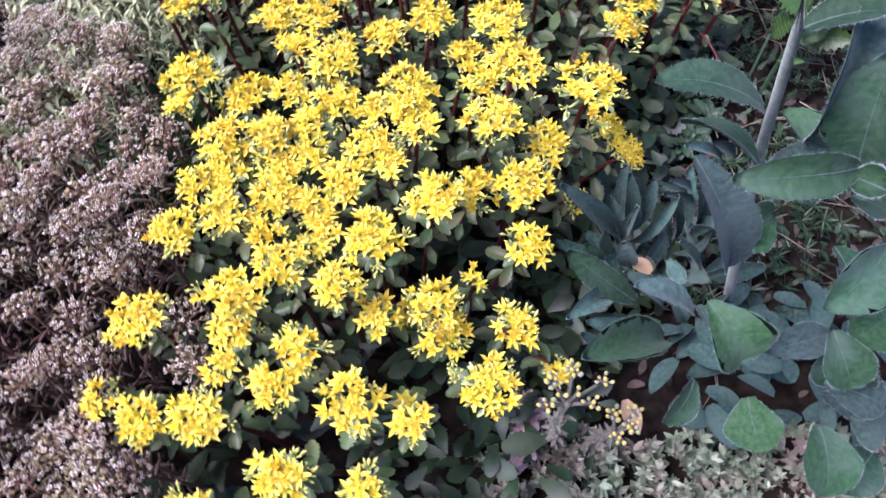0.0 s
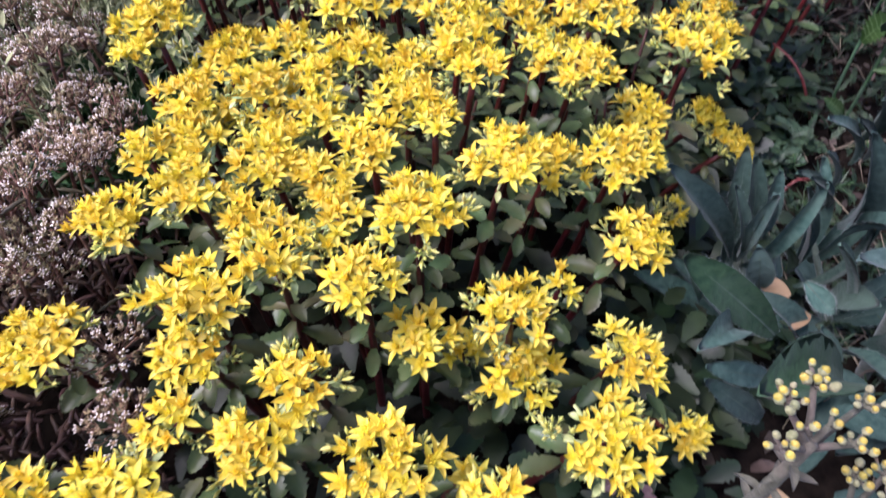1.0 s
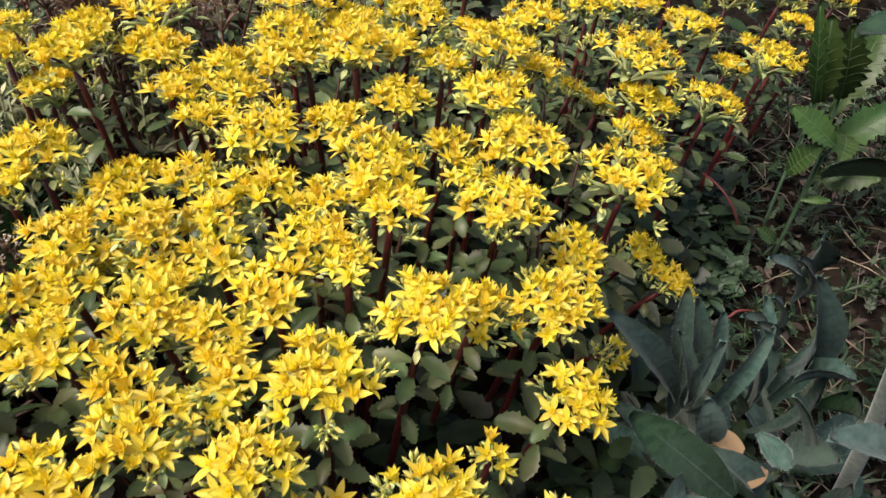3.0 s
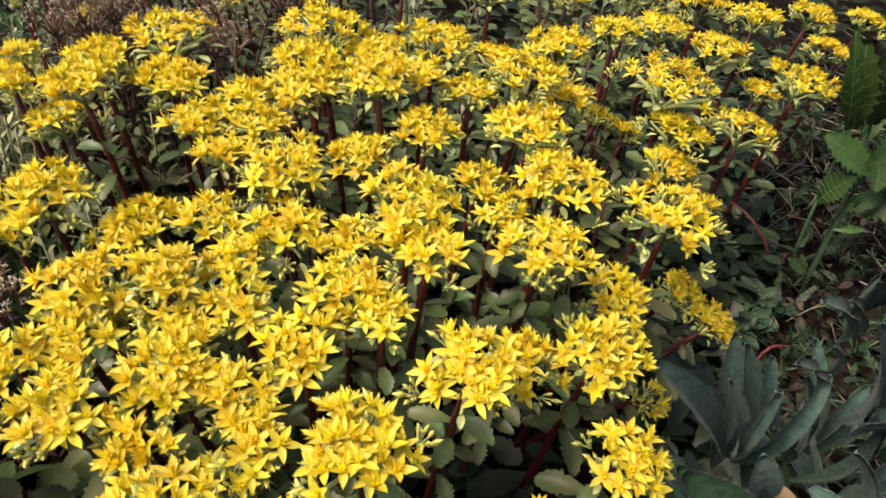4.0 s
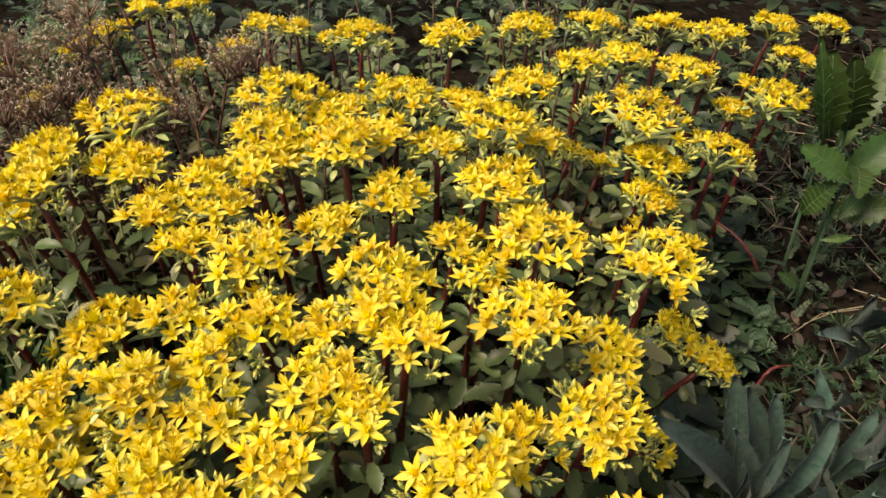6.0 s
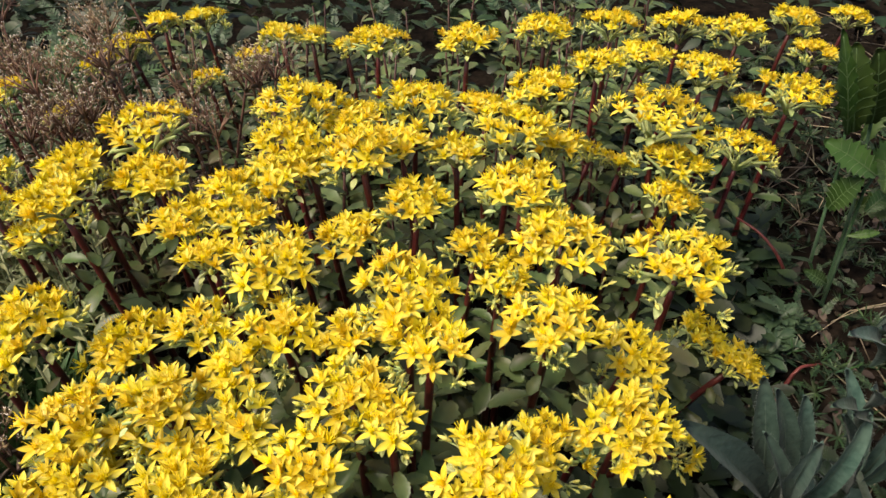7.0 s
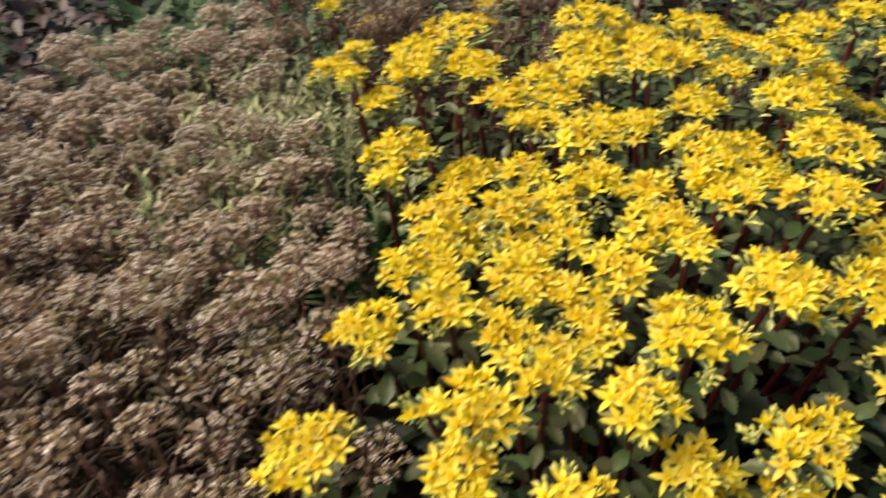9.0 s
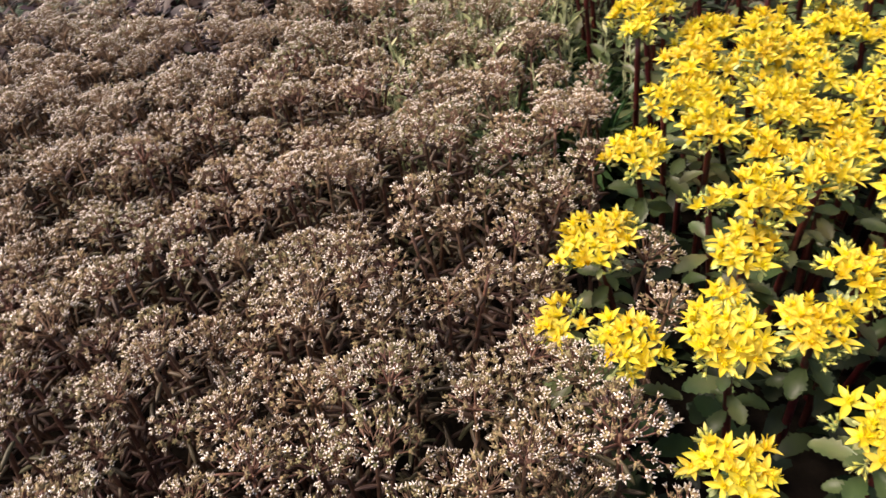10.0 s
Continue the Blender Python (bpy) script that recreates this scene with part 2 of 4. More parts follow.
def blade(length, profile, bend=0.0, fold=0.2, rows=8, cup=0.0, wave=0.0, rnd=None, thick=0.0, lift=0.0, cols=(-1, -0.5, 0, 0.5, 1)):
    """A leaf along +y from the origin: profile(u) is its half width, fold raises the edges, bend droops the tip (radians)."""
    v, f = [], []
    y = z = 0.0
    step = length / rows
    ang = lift
    for i in range(rows + 1):
        u = i / rows
        w = profile(u)
        for c in cols:
            e = abs(c)
            zz = z + fold * w * e + cup * w * e * e
            if wave and e > 0.9:
                zz += wave * (rnd.random() - 0.5) * length
            v.append((c * w, y, zz))
        ang -= bend / rows
        y += step * math.cos(ang)
        z += step * math.sin(ang)
    n = len(cols)
    for i in range(rows):
        for c in range(n - 1):
            f.append((i * n + c, i * n + c + 1, (i + 1) * n + c + 1, (i + 1) * n + c))
    if thick:
        k = len(v)
        v += [(p[0] * 0.97, p[1], p[2] - thick * (1 - 0.8 * abs(cols[i % n]))) for i, p in enumerate(v)]
        f += [tuple(reversed([q + k for q in g])) for g in f]
        edge = [i * n for i in range(rows + 1)] + [rows * n + c for c in range(1, n)] + [i * n + n - 1 for i in range(rows - 1, -1, -1)]
        f += [(a, a + k, b + k, b) for a, b in zip(edge, edge[1:])]
    return v, f


def fit_to(direction, up=Vector((0, 0, 1)), roll=0.0):
    """A turn that lays +y along a direction, with +z near up."""
    d = Vector(direction).normalized()
    x = d.cross(up)
    x = x.normalized() if x.length > 1e-4 else Vector((1, 0, 0))
    z = x.cross(d)
    return Matrix((x, d, z)).transposed().to_4x4() @ Matrix.Rotation(roll, 4, "Y")


# ---- stonecrop pieces ----
def petal_profile(w):
    """Half width of a lance-shaped petal, widest before its middle, with a drawn-out tip."""
    def prof(u):
        if u < 0.38:
            return w * (0.5 + 0.5 * math.sin(u / 0.38 * 1.5708))
        return w * max(0.0, math.cos((u - 0.38) / 0.62 * 1.5708)) ** 0.95 + 0.00005
    return prof


def flower_mesh(seed, open_angle, size=0.0075):
    rnd = random.Random(seed)
    g = Geo()
    count = 6 if seed % 7 == 3 else 5
    for k in range(count):
        length = size * rnd.uniform(0.88, 1.08)
        v, f = blade(length, petal_profile(size * rnd.uniform(0.165, 0.205)), bend=rnd.uniform(0.0, 0.55), fold=rnd.uniform(0.10, 0.35), rows=5, thick=0.0003, cols=(-1, 0, 1), lift=rnd.uniform(0.0, 0.25))
        mx = Matrix.Rotation(2 * math.pi * k / count + rnd.uniform(-0.14, 0.14), 4, "Z") @ Matrix.Rotation(open_angle + rnd.uniform(-0.16, 0.16), 4, "X") @ Matrix.Translation((0, 0.0005, 0)) @ Matrix.Rotation(rnd.uniform(-0.3, 0.3), 4, "Y")
        g.add(v, f, 0, mx)
    for k in range(10):
        a = 2 * math.pi * k / 10 + rnd.uniform(-0.15, 0.15)
        tilt = rnd.uniform(0.2, 0.8)
        h = size * rnd.uniform(0.6, 0.92)
        tip = Vector((math.sin(tilt) * math.cos(a) * h, math.sin(tilt) * math.sin(a) * h, math.cos(tilt) * h))
        v, f = tube([(0, 0, 0.0006), tip], [0.00022, 0.00013], 3)
        g.add(v, f, 1)
        r = 0.0003
        g.add([tip + Vector(o) * r for o in ((1, 0, 0), (-0.5, 0.87, 0), (-0.5, -0.87, 0), (0, 0, 1.6), (0, 0, -1.2))],
              [(0, 1, 3), (1, 2, 3), (2, 0, 3), (1, 0, 4), (2, 1, 4), (0, 2, 4)], 1)
    for k in range(5):
        a = 2 * math.pi * (k + 0.5) / 5
        tip = Vector((math.cos(a) * 0.0012, math.sin(a) * 0.0012, size * 0.5))
        v, f = tube([(math.cos(a) * 0.0005, math.sin(a) * 0.0005, 0), tip * 0.5 + Vector((0, 0, 0.0002)), tip], [0.0007, 0.0006, 0.00008], 4)
        g.add(v, f, 1)
    return g.mesh("flower", [PETAL, STAMEN])


FLOWERS = [flower_mesh(10 + i, a) for i, a in enumerate((0.24, 0.34, 0.46, 0.58, 0.70, 0.40, 0.95, 1.12))]


def bud_geo(rnd, size):
    """A pointed bud held by spreading fleshy sepals."""
    g = Geo()
    v, f = tube([(0, 0, -size), (0, 0, -size * 0.1), (0, 0, size * 0.5), (0, 0, size * 1.2), (0, 0, size * 1.9)], [size * 0.2, size * 0.46, size * 0.52, size * 0.34, size * 0.04], 5)
    g.add(v, f, 0)
    for k in range(5):
        a = 2 * math.pi * k / 5 + rnd.uniform(-0.2, 0.2)
        v, f = blade(size * rnd.uniform(1.0, 1.5), lambda u: size * 0.22 * max(0.0, 1 - u) ** 0.7 + 0.00004, bend=-0.4, rows=2, cols=(-1, 0, 1))
        g.add(v, f, 1, Matrix.Rotation(a, 4, "Z") @ Matrix.Rotation(rnd.uniform(0.5, 1.0), 4, "X") @ Matrix.Translation((0, size * 0.25, -size * 0.3)))
    return g


def budding_twig(seed, count):
    """A short forked twig crowded with buds of several ages."""
    rnd = random.Random(seed)
    g = Geo()
    for i in range(count):
        q = 0.0042 * math.sqrt((i + 0.3) / count)
        a = i * 2.4 + rnd.uniform(-0.4, 0.4)
        end = Vector((math.cos(a) * q, math.sin(a) * q, rnd.uniform(-0.0012, 0.0012) - 60 * q * q))
        v, f = tube([(0, 0, -0.006), end * 0.5 + Vector((0, 0, -0.003)), end - Vector((0, 0, 0.001))], [0.0006, 0.0005, 0.0004], 3)
        g.add(v, f, 1)
        g.join(bud_geo(rnd, rnd.uniform(0.0010, 0.0020)), Matrix.Translation(end) @ Matrix.Rotation(a, 4, "Z") @ Matrix.Rotation(q / 0.0042 * 0.8 + rnd.uniform(-0.2, 0.2), 4, "Y"))
    return g


BUDS = [budding_twig(60 + i, n).mesh("budding_twig", [BUD, SEPAL]) for i, n in enumerate((4, 6, 7, 5, 8))]
SINGLE_BUDS = [bud_geo(random.Random(80 + i), z).mesh("bud", [BUD, SEPAL]) for i, z in enumerate((0.0017, 0.0022))]


def cyme(seed, spread):
    """The branched, bracted base of a head."""
    rnd = random.Random(seed)
    br = Geo()
    for k in range(8):
        a = 2 * math.pi * k / 8 + rnd.uniform(-0.3, 0.3)
        q = rnd.uniform(0.6, 0.95) * spread
        end = Vector((math.cos(a) * q, math.sin(a) * q, -0.2 * spread))
        v, f = tube([(0, 0, -0.75 * spread), end * 0.45 + Vector((0, 0, -0.3 * spread)), end], [0.0010, 0.0008, 0.0006], 5)
        br.add(v, f, 0)
        a2 = a + rnd.uniform(-0.5, 0.5)
        v, f = blade(0.0050, lambda u: 0.0013 * math.sin(math.pi * (0.1 + 0.87 * u)) + 0.0001, bend=0.5, rows=4, thick=0.0004)
        br.add(v, f, 1, Matrix.Translation(end * rnd.uniform(0.6, 0.95) + Vector((0, 0, -0.25 * spread))) @ fit_to((math.cos(a2), math.sin(a2), rnd.uniform(-0.2, 0.4))))
    return br.mesh("cyme", [SEPAL, SEPAL])


CYMES = [cyme(40 + i, 0.017) for i in range(5)]


def toothed(w, rnd):
    """Half width of a spoon-shaped leaf with blunt teeth round its outer half."""
    jag = [rnd.uniform(0.9, 1.1) for _ in range(40)]

    def prof(u):
        base = w * (0.2 + 0.8 * max(0.0, math.sin(math.pi * min(1.0, 0.05 + u * 0.93) ** 1.6)))
        if u > 0.48:
            base *= (1.08 if int(round(u * 16)) % 2 else 0.83) * jag[int(u * 39)]
        return base
    return prof


def leaf_mesh(seed):
    rnd = random.Random(seed)
    length = rnd.uniform(0.020, 0.029)
    v, f = blade(length, toothed(length * rnd.uniform(0.20, 0.27), rnd), bend=rnd.uniform(0.1, 0.9), fold=rnd.uniform(0.05, 0.35), rows=16, cup=0.12, thick=0.0007, wave=0.02, rnd=rnd)
    g = Geo()
    g.add(v, f)
    return g.mesh("leaf", [LEAF])


LEAVES = [leaf_mesh(70 + i) for i in range(9)]
GOLD = random.Random(5)
HEART = Vector((-0.02, 0.43, 0.0))


def bloom(x, y, z, r, buds=0):
    """A flowering stonecrop stem whose head is centred at x, y, z with the spread r."""
    rnd = GOLD
    r *= 1.05
    away = Vector((x, y, 0)) - HEART
    low = max(0.0, 0.215 - z)
    lean = min(0.7, 0.04 + low * 5.5)
    tip = Vector((x, y, z))
    out = away.normalized() if away.length > 0.01 else Vector((1, 0, 0))
    axis = (Vector((0, 0, 1)) + out * lean + Vector((rnd.uniform(-0.1, 0.1), rnd.uniform(-0.1, 0.1), 0))).normalized()
    base = Vector((x, y, 0)) - out * (0.02 + low * 0.4) + Vector((rnd.uniform(-0.015, 0.015), rnd.uniform(-0.015, 0.015), 0.0))
    plant = thing("stonecrop", "stonecrop stem with a head of yellow star flowers" if not buds else "stonecrop stem with a head of yellow flowers and green buds", "flower", "flowering stonecrop stems", at=base)
    top = tip - base
    knee = top * 0.55 + Vector((0, 0, 0.02))
    neck = top - axis * r * 0.6
    p0, path = Vector((0, 0, -0.003)), []
    for i in range(9):
        u = i / 8
        path.append(p0 * (1 - u) ** 2 + knee * 2 * u * (1 - u) + neck * u * u)
    g = Geo()
    g.add(*tube(path, [0.0026 - 0.0009 * i / 8 for i in range(9)], 7))
    part("stem", g.mesh("stem", [STEM]), plant)
    turn = rnd.uniform(0, 6.28)
    count = (15 if y > 0.34 else 10) if r > 0.011 else 8
    start = 0.26 if y > 0.34 else 0.54
    for i in range(count):
        u = start + (0.88 - start) * i / count
        k = min(7, int(u * 8))
        p = path[k].lerp(path[k + 1], u * 8 - k)
        turn += 2.4
        d = Vector((math.cos(turn), math.sin(turn), rnd.uniform(-0.15, 0.45)))
        s = rnd.uniform(0.62, 0.98) * (1.0 if i < count - 3 else 0.75)
        part("leaf", LEAVES[rnd.randrange(9)], plant, m=Matrix.Translation(p) @ fit_to(d, roll=rnd.uniform(-0.4, 0.4)) @ Matrix.Scale(s, 4))
    frame_up = fit_to(axis.orthogonal(), up=axis)
    head_m = Matrix.Translation(top) @ frame_up @ Matrix.Rotation(rnd.uniform(0, 6.28), 4, "Z")
    k = r / 0.017
    head = part("flower_head", CYMES[rnd.randrange(5)], plant, "yellow star flowers in a flat cluster", head_m @ Matrix.Scale(k, 4))
    lobes, phase = rnd.choice((3, 4, 5)), rnd.uniform(0, 6.28)

    def rim(w):
        return 0.017 * (1 + 0.13 * math.sin(lobes * w + phase) + 0.06 * math.sin(2 * w + phase * 2))

    for i in range(round(rnd.uniform(5, 8) * min(1.2, k)) + 5 * buds):
        a = phase + 2.4 * i + rnd.gauss(0, 0.3)
        q = rim(a) * (rnd.uniform(0.86, 1.12) if i % 4 else rnd.uniform(0.3, 0.8))
        m = Matrix.Translation((math.cos(a) * q, math.sin(a) * q, -0.30 * q * q / 0.017 + rnd.uniform(-0.001, 0.0025))) @ Matrix.Rotation(a, 4, "Z") @ Matrix.Rotation(0.6 * q / 0.017 + rnd.uniform(-0.3, 0.3), 4, "Y")
        part("budding_twig", BUDS[rnd.randrange(5)], head, "forked twig with yellow-green buds", m @ Matrix.Scale(rnd.uniform(0.8, 1.15) / k, 4))
    n = max(4, min(36, round((r / 0.00375) ** 2)))
    n = max(3, int(n * (0.6 if buds else 1)))
    for i in range(n):
        a = i * 2.39996 + rnd.uniform(-0.3, 0.3)
        q = rim(a) * 0.83 * math.sqrt((i + 0.4) / n) * rnd.uniform(0.9, 1.1)
        zz = -0.22 * q * q / 0.017 + rnd.uniform(-0.0016, 0.0018)
        at = Matrix.Translation((math.cos(a) * q, math.sin(a) * q, zz + 0.001)) @ Matrix.Rotation(a, 4, "Z") @ Matrix.Rotation(0.5 * q / 0.017 + rnd.uniform(-0.3, 0.3), 4, "Y") @ Matrix.Rotation(rnd.uniform(0, 6.28), 4, "Z")
        if rnd.random() < 0.13:
            part("bud", SINGLE_BUDS[rnd.randrange(2)], head, m=at @ Matrix.Scale(rnd.uniform(0.9, 1.2) / k, 4))
            continue
        fl = FLOWERS[rnd.randrange(6)] if rnd.random() < 0.82 else FLOWERS[rnd.randrange(6, 8)]
        part("flower", fl, head, m=at @ Matrix.Scale(rnd.uniform(0.82, 1.1) / k, 4))
    return plant


# ---- ground ----
def ground():
    g = Geo()
    xs = [-60, -20, -6, -2.5] + [-1.4 + 0.04 * i for i in range(71)] + [2.5, 6, 20, 60]
    ys = [-60, -20, -6, -2.5] + [-0.8 + 0.04 * i for i in range(71)] + [3.2, 6, 20, 60]
    v = [(x, y, 0.012 * noise.noise(Vector((x * 9, y * 9, 0))) + 0.008 * noise.noise(Vector((x * 31, y * 31, 3)))) for y in ys for x in xs]
    w = len(xs)
    f = [(j * w + i, j * w + i + 1, (j + 1) * w + i + 1, (j + 1) * w + i) for j in range(len(ys) - 1) for i in range(w - 1)]
    g.add(v, f)
    thing("ground", "crumbly garden soil, the plants' shade put into its colour", "soil", kind="structure", me=g.mesh("ground", [SHADED_SOIL]))


ground()


def ragged(x, y, x0, y0, x1, y1):
    """False in an uneven strip along the border of a patch."""
    depth = 0.22 * min(x1 - x0, y1 - y0)
    rim = min(x - x0, x1 - x, y - y0, y1 - y)
    return rim > depth * max(0.0, 0.3 + 0.9 * noise.noise(Vector((x * 6, y * 6, 5))))


def scatter_stuff(name, label, category, mats, count, region, piece, seed, heights=(0, 0.05), upright=0.4, size=(0.8, 1.2)):
    """Many loose pieces joined into one: region(x, y) tells where, piece is one of several Geo."""
    rnd = random.Random(seed)
    g = Geo()
    x0, y0, x1, y1, inside = region
    made = 0
    tries = 0
    while made < count and tries < count * 30:
        tries += 1
        x, y = rnd.uniform(x0, x1), rnd.uniform(y0, y1)
        if not inside(x, y) or not ragged(x, y, x0, y0, x1, y1):
            continue
        a = rnd.uniform(0, 6.28)
        d = Vector((math.cos(a), math.sin(a), rnd.uniform(-0.1, 1) * upright * 2))
        g.join(piece[rnd.randrange(len(piece))], Matrix.Translation((x, y, rnd.uniform(*heights))) @ fit_to(d, roll=rnd.uniform(-0.6, 0.6)) @ Matrix.Scale(rnd.uniform(*size), 4))
        made += 1
    return thing(name, label, category, kind="stuff", me=g.mesh(name, mats))


def simple_leaf(length, ratio, bend, seed, power=1.0, rows=4, thick=0.0, cols=(-1, 0, 1)):
    rnd = random.Random(seed)
    g = Geo()
    g.add(*blade(length, lambda u: length * ratio * math.sin(math.pi * min(1, 0.08 + 0.9 * u)) ** power + 0.0001, bend=bend, fold=rnd.uniform(0.1, 0.4), rows=rows, thick=thick, cols=cols))
    return g


def in_gold(x, y):
    """The stonecrop's patch in the plan."""
    left = -0.215 - 0.10 * max(0, y - 0.5)
    right = 0.03 + 0.42 * y
    return left < x < right and (0.09 if x > 0.03 else 0.03) < y < 1.05


def in_brown(x, y):
    """The dried stonecrop's patch in the plan."""
    edge = -0.222 - 0.008 * math.sin(y * 40)
    if y < 0.12:
        edge = -0.150 - 0.55 * max(0, y - 0.02)
    if y > 0.36:
        edge = -0.225 - 0.5 * (y - 0.36)
    far = 0.665 + 0.02 * math.sin(x * 31) + 0.10 * max(-1.0, min(0.0, (x + 0.50) / 0.1)) * 1.6
    return -0.98 < x < edge and -0.18 < y < far


def leaf_geo(seed, cols=(-1, 0, 1)):
    rnd = random.Random(seed)
    g = Geo()
    length = rnd.uniform(0.022, 0.034)
    g.add(*blade(length, toothed(length * 0.27, rnd), bend=rnd.uniform(0.1, 0.7), fold=0.2, rows=16, cols=cols))
    return g


# shade under and beside the flowers comes from the darkened leaf colour
scatter_stuff("basal_foliage", "green toothed leaves low under the flowers, shade put into their colour", "foliage", [SHADED_LEAF], 1800, (-0.3, 0.02, 0.5, 1.05, in_gold), [leaf_geo(200 + i) for i in range(6)], 11, (0.01, 0.065), 0.35)
scatter_stuff("edge_foliage", "low green leaves along the edge of the flowers, coloured as in shade", "foliage", [SHADED_LEAF], 1000, (-0.05, 0.10, 0.75, 1.1, lambda x, y: -0.05 < x - (0.03 + 0.40 * y) < 0.045 + 0.02 * math.sin(y * 25)), [leaf_geo(230 + i) for i in range(6)], 12, (0.006, 0.04), 0.35, (0.5, 0.95))


def leafy_shoot(seed, height):
    """A flowerless stonecrop shoot: a red stem and its toothed leaves, as two meshes."""
    rnd = random.Random(seed)
    st, fo = Geo(), Geo()
    bx, by = rnd.uniform(-0.015, 0.015), rnd.uniform(-0.015, 0.015)
    st.add(*tube([(0, 0, 0), (bx * 0.4, by * 0.4, height * 0.5), (bx, by, height)], [0.0022, 0.0018, 0.0010], 5))
    for i in range(15):
        u = 0.3 + 0.7 * i / 14
        a = i * 2.4 + rnd.uniform(-0.3, 0.3)
        length = rnd.uniform(0.017, 0.026) * (1.0 if i < 11 else 0.6)
        v, f = blade(length, toothed(length * 0.25, rnd), bend=rnd.uniform(0.1, 0.7), fold=0.2, rows=16, cols=(-1, 0, 1))
        fo.add(v, f, 0, Matrix.Translation((bx * u * u, by * u * u, height * u)) @ fit_to((math.cos(a), math.sin(a), rnd.uniform(0.0, 0.6) if i < 11 else 1.2), roll=rnd.uniform(-0.4, 0.4)))
    return st.mesh("stem", [SHOOT_STEM]), fo.mesh("foliage", [SHOOT_LEAF])


def shoot_bed():
    rnd = random.Random(29)
    kinds = [leafy_shoot(250 + i, h) for i, h in enumerate((0.10, 0.12, 0.135, 0.15, 0.11, 0.14))]
    made = 0
    while made < 190:
        x, y = rnd.uniform(-0.25, 0.5), rnd.uniform(0.12, 0.98)
        if not in_gold(x, y) or x > 0.36 * y or y < 0.36 or (y < 0.55 and rnd.random() < 0.55):
            continue
        stem, foliage = kinds[rnd.randrange(6)]
        shoot = thing("stonecrop_shoot", "flowerless green stonecrop shoot between the flowering stems", "foliage", "leafy stonecrop shoots", at=(x, y, 0.0), me=stem)
        shoot.rotation_euler = (rnd.uniform(-0.2, 0.2), 0, rnd.uniform(0, 6.28))
        part("foliage", foliage, shoot, "toothed green leaves")
        made += 1


shoot_bed()


# ---- dried stonecrop ----
def seed_cluster(seed, spread, count, size=(0.0012, 0.0019), horns=4, dome=0.5, airy=0.0, share=0.58):
    """A domed cluster of dry, horned seed stars on thin forked branches."""
    rnd = random.Random(seed)
    g = Geo()
    ends = []
    for k in range(8):
        a = 2 * math.pi * k / 8 + rnd.uniform(-0.3, 0.3)
        q = spread * rnd.uniform(0.45, 0.8)
        end = Vector((math.cos(a) * q, math.sin(a) * q, -0.35 * spread))
        ends.append(end)
        g.add(*tube([(0, 0, -spread * 0.95), (end.x * 0.5, end.y * 0.5, -spread * 0.6), end], [0.0008, 0.0006, 0.0004], 4), 2)
    for i in range(count):
        q = spread * math.sqrt((i + 0.5) / count) * rnd.uniform(0.88, 1.1)
        a = i * 2.39996 + rnd.uniform(-0.35, 0.35)
        z = -dome * q * q / spread + rnd.uniform(-0.0028, 0.0022) * (1 + 2 * airy)
        at = Vector((math.cos(a) * q, math.sin(a) * q, z))
        mx = Matrix.Translation(at) @ Matrix.Rotation(a, 4, "Z") @ Matrix.Rotation(0.8 * q / spread + rnd.uniform(-0.4, 0.4), 4, "Y")
        s = rnd.uniform(*size)
        root = min(ends, key=lambda e: (e - at).length_squared) if airy else mx @ Vector((0, 0, -s * 4))
        g.add(*tube([root, mx @ Vector((0, 0, -s * 0.5))], [s * 0.2, s * 0.18], 3), 2)
        g.add(*tube([(0, 0, -s * 0.7), (0, 0, s * 0.1), (0, 0, s * 0.5)] if horns > 3 else [(0, 0, -s * 0.5), (0, 0, s * 0.4)], [s * 0.25, s * 0.66, s * 0.42] if horns > 3 else [s * 0.35, s * 0.6], 4 if horns > 3 else 3), 0, mx)
        pale = rnd.random() < share
        for t in range(horns):
            w = 2 * math.pi * t / horns + rnd.uniform(-0.35, 0.35)
            c, d = math.cos(w), math.sin(w)
            out, up = rnd.uniform(0.85, 1.35), rnd.uniform(0.9, 1.6)
            mid = Vector((c * s * 0.66, d * s * 0.66, s * 0.5))
            side, tip = Vector((-d, c, 0)) * s * 0.30, Vector((c * s * out, d * s * out, s * up))
            low = Vector((c * s * 0.35, d * s * 0.35, -s * 0.3))
            g.add([mid + side, mid - side, low, mid * 0.55 + Vector((0, 0, s * 0.5)), tip], [(0, 2, 1), (0, 1, 3)], 0, mx)
            roof = mid * 0.55 + Vector((0, 0, s * 0.5))
            if not pale:
                g.add([mid + side, mid - side, roof, tip], [(0, 1, 3), (1, 2, 3), (2, 0, 3)], 0, mx)
                continue
            ring = [p.lerp(tip, 0.16) for p in (mid + side, mid - side, roof)]
            g.add([mid + side, mid - side, roof] + ring, [(0, 1, 4, 3), (1, 2, 5, 4), (2, 0, 3, 5)], 0, mx)
            g.add(ring + [tip], [(0, 1, 3), (1, 2, 3), (2, 0, 3)], 1, mx)
    return g


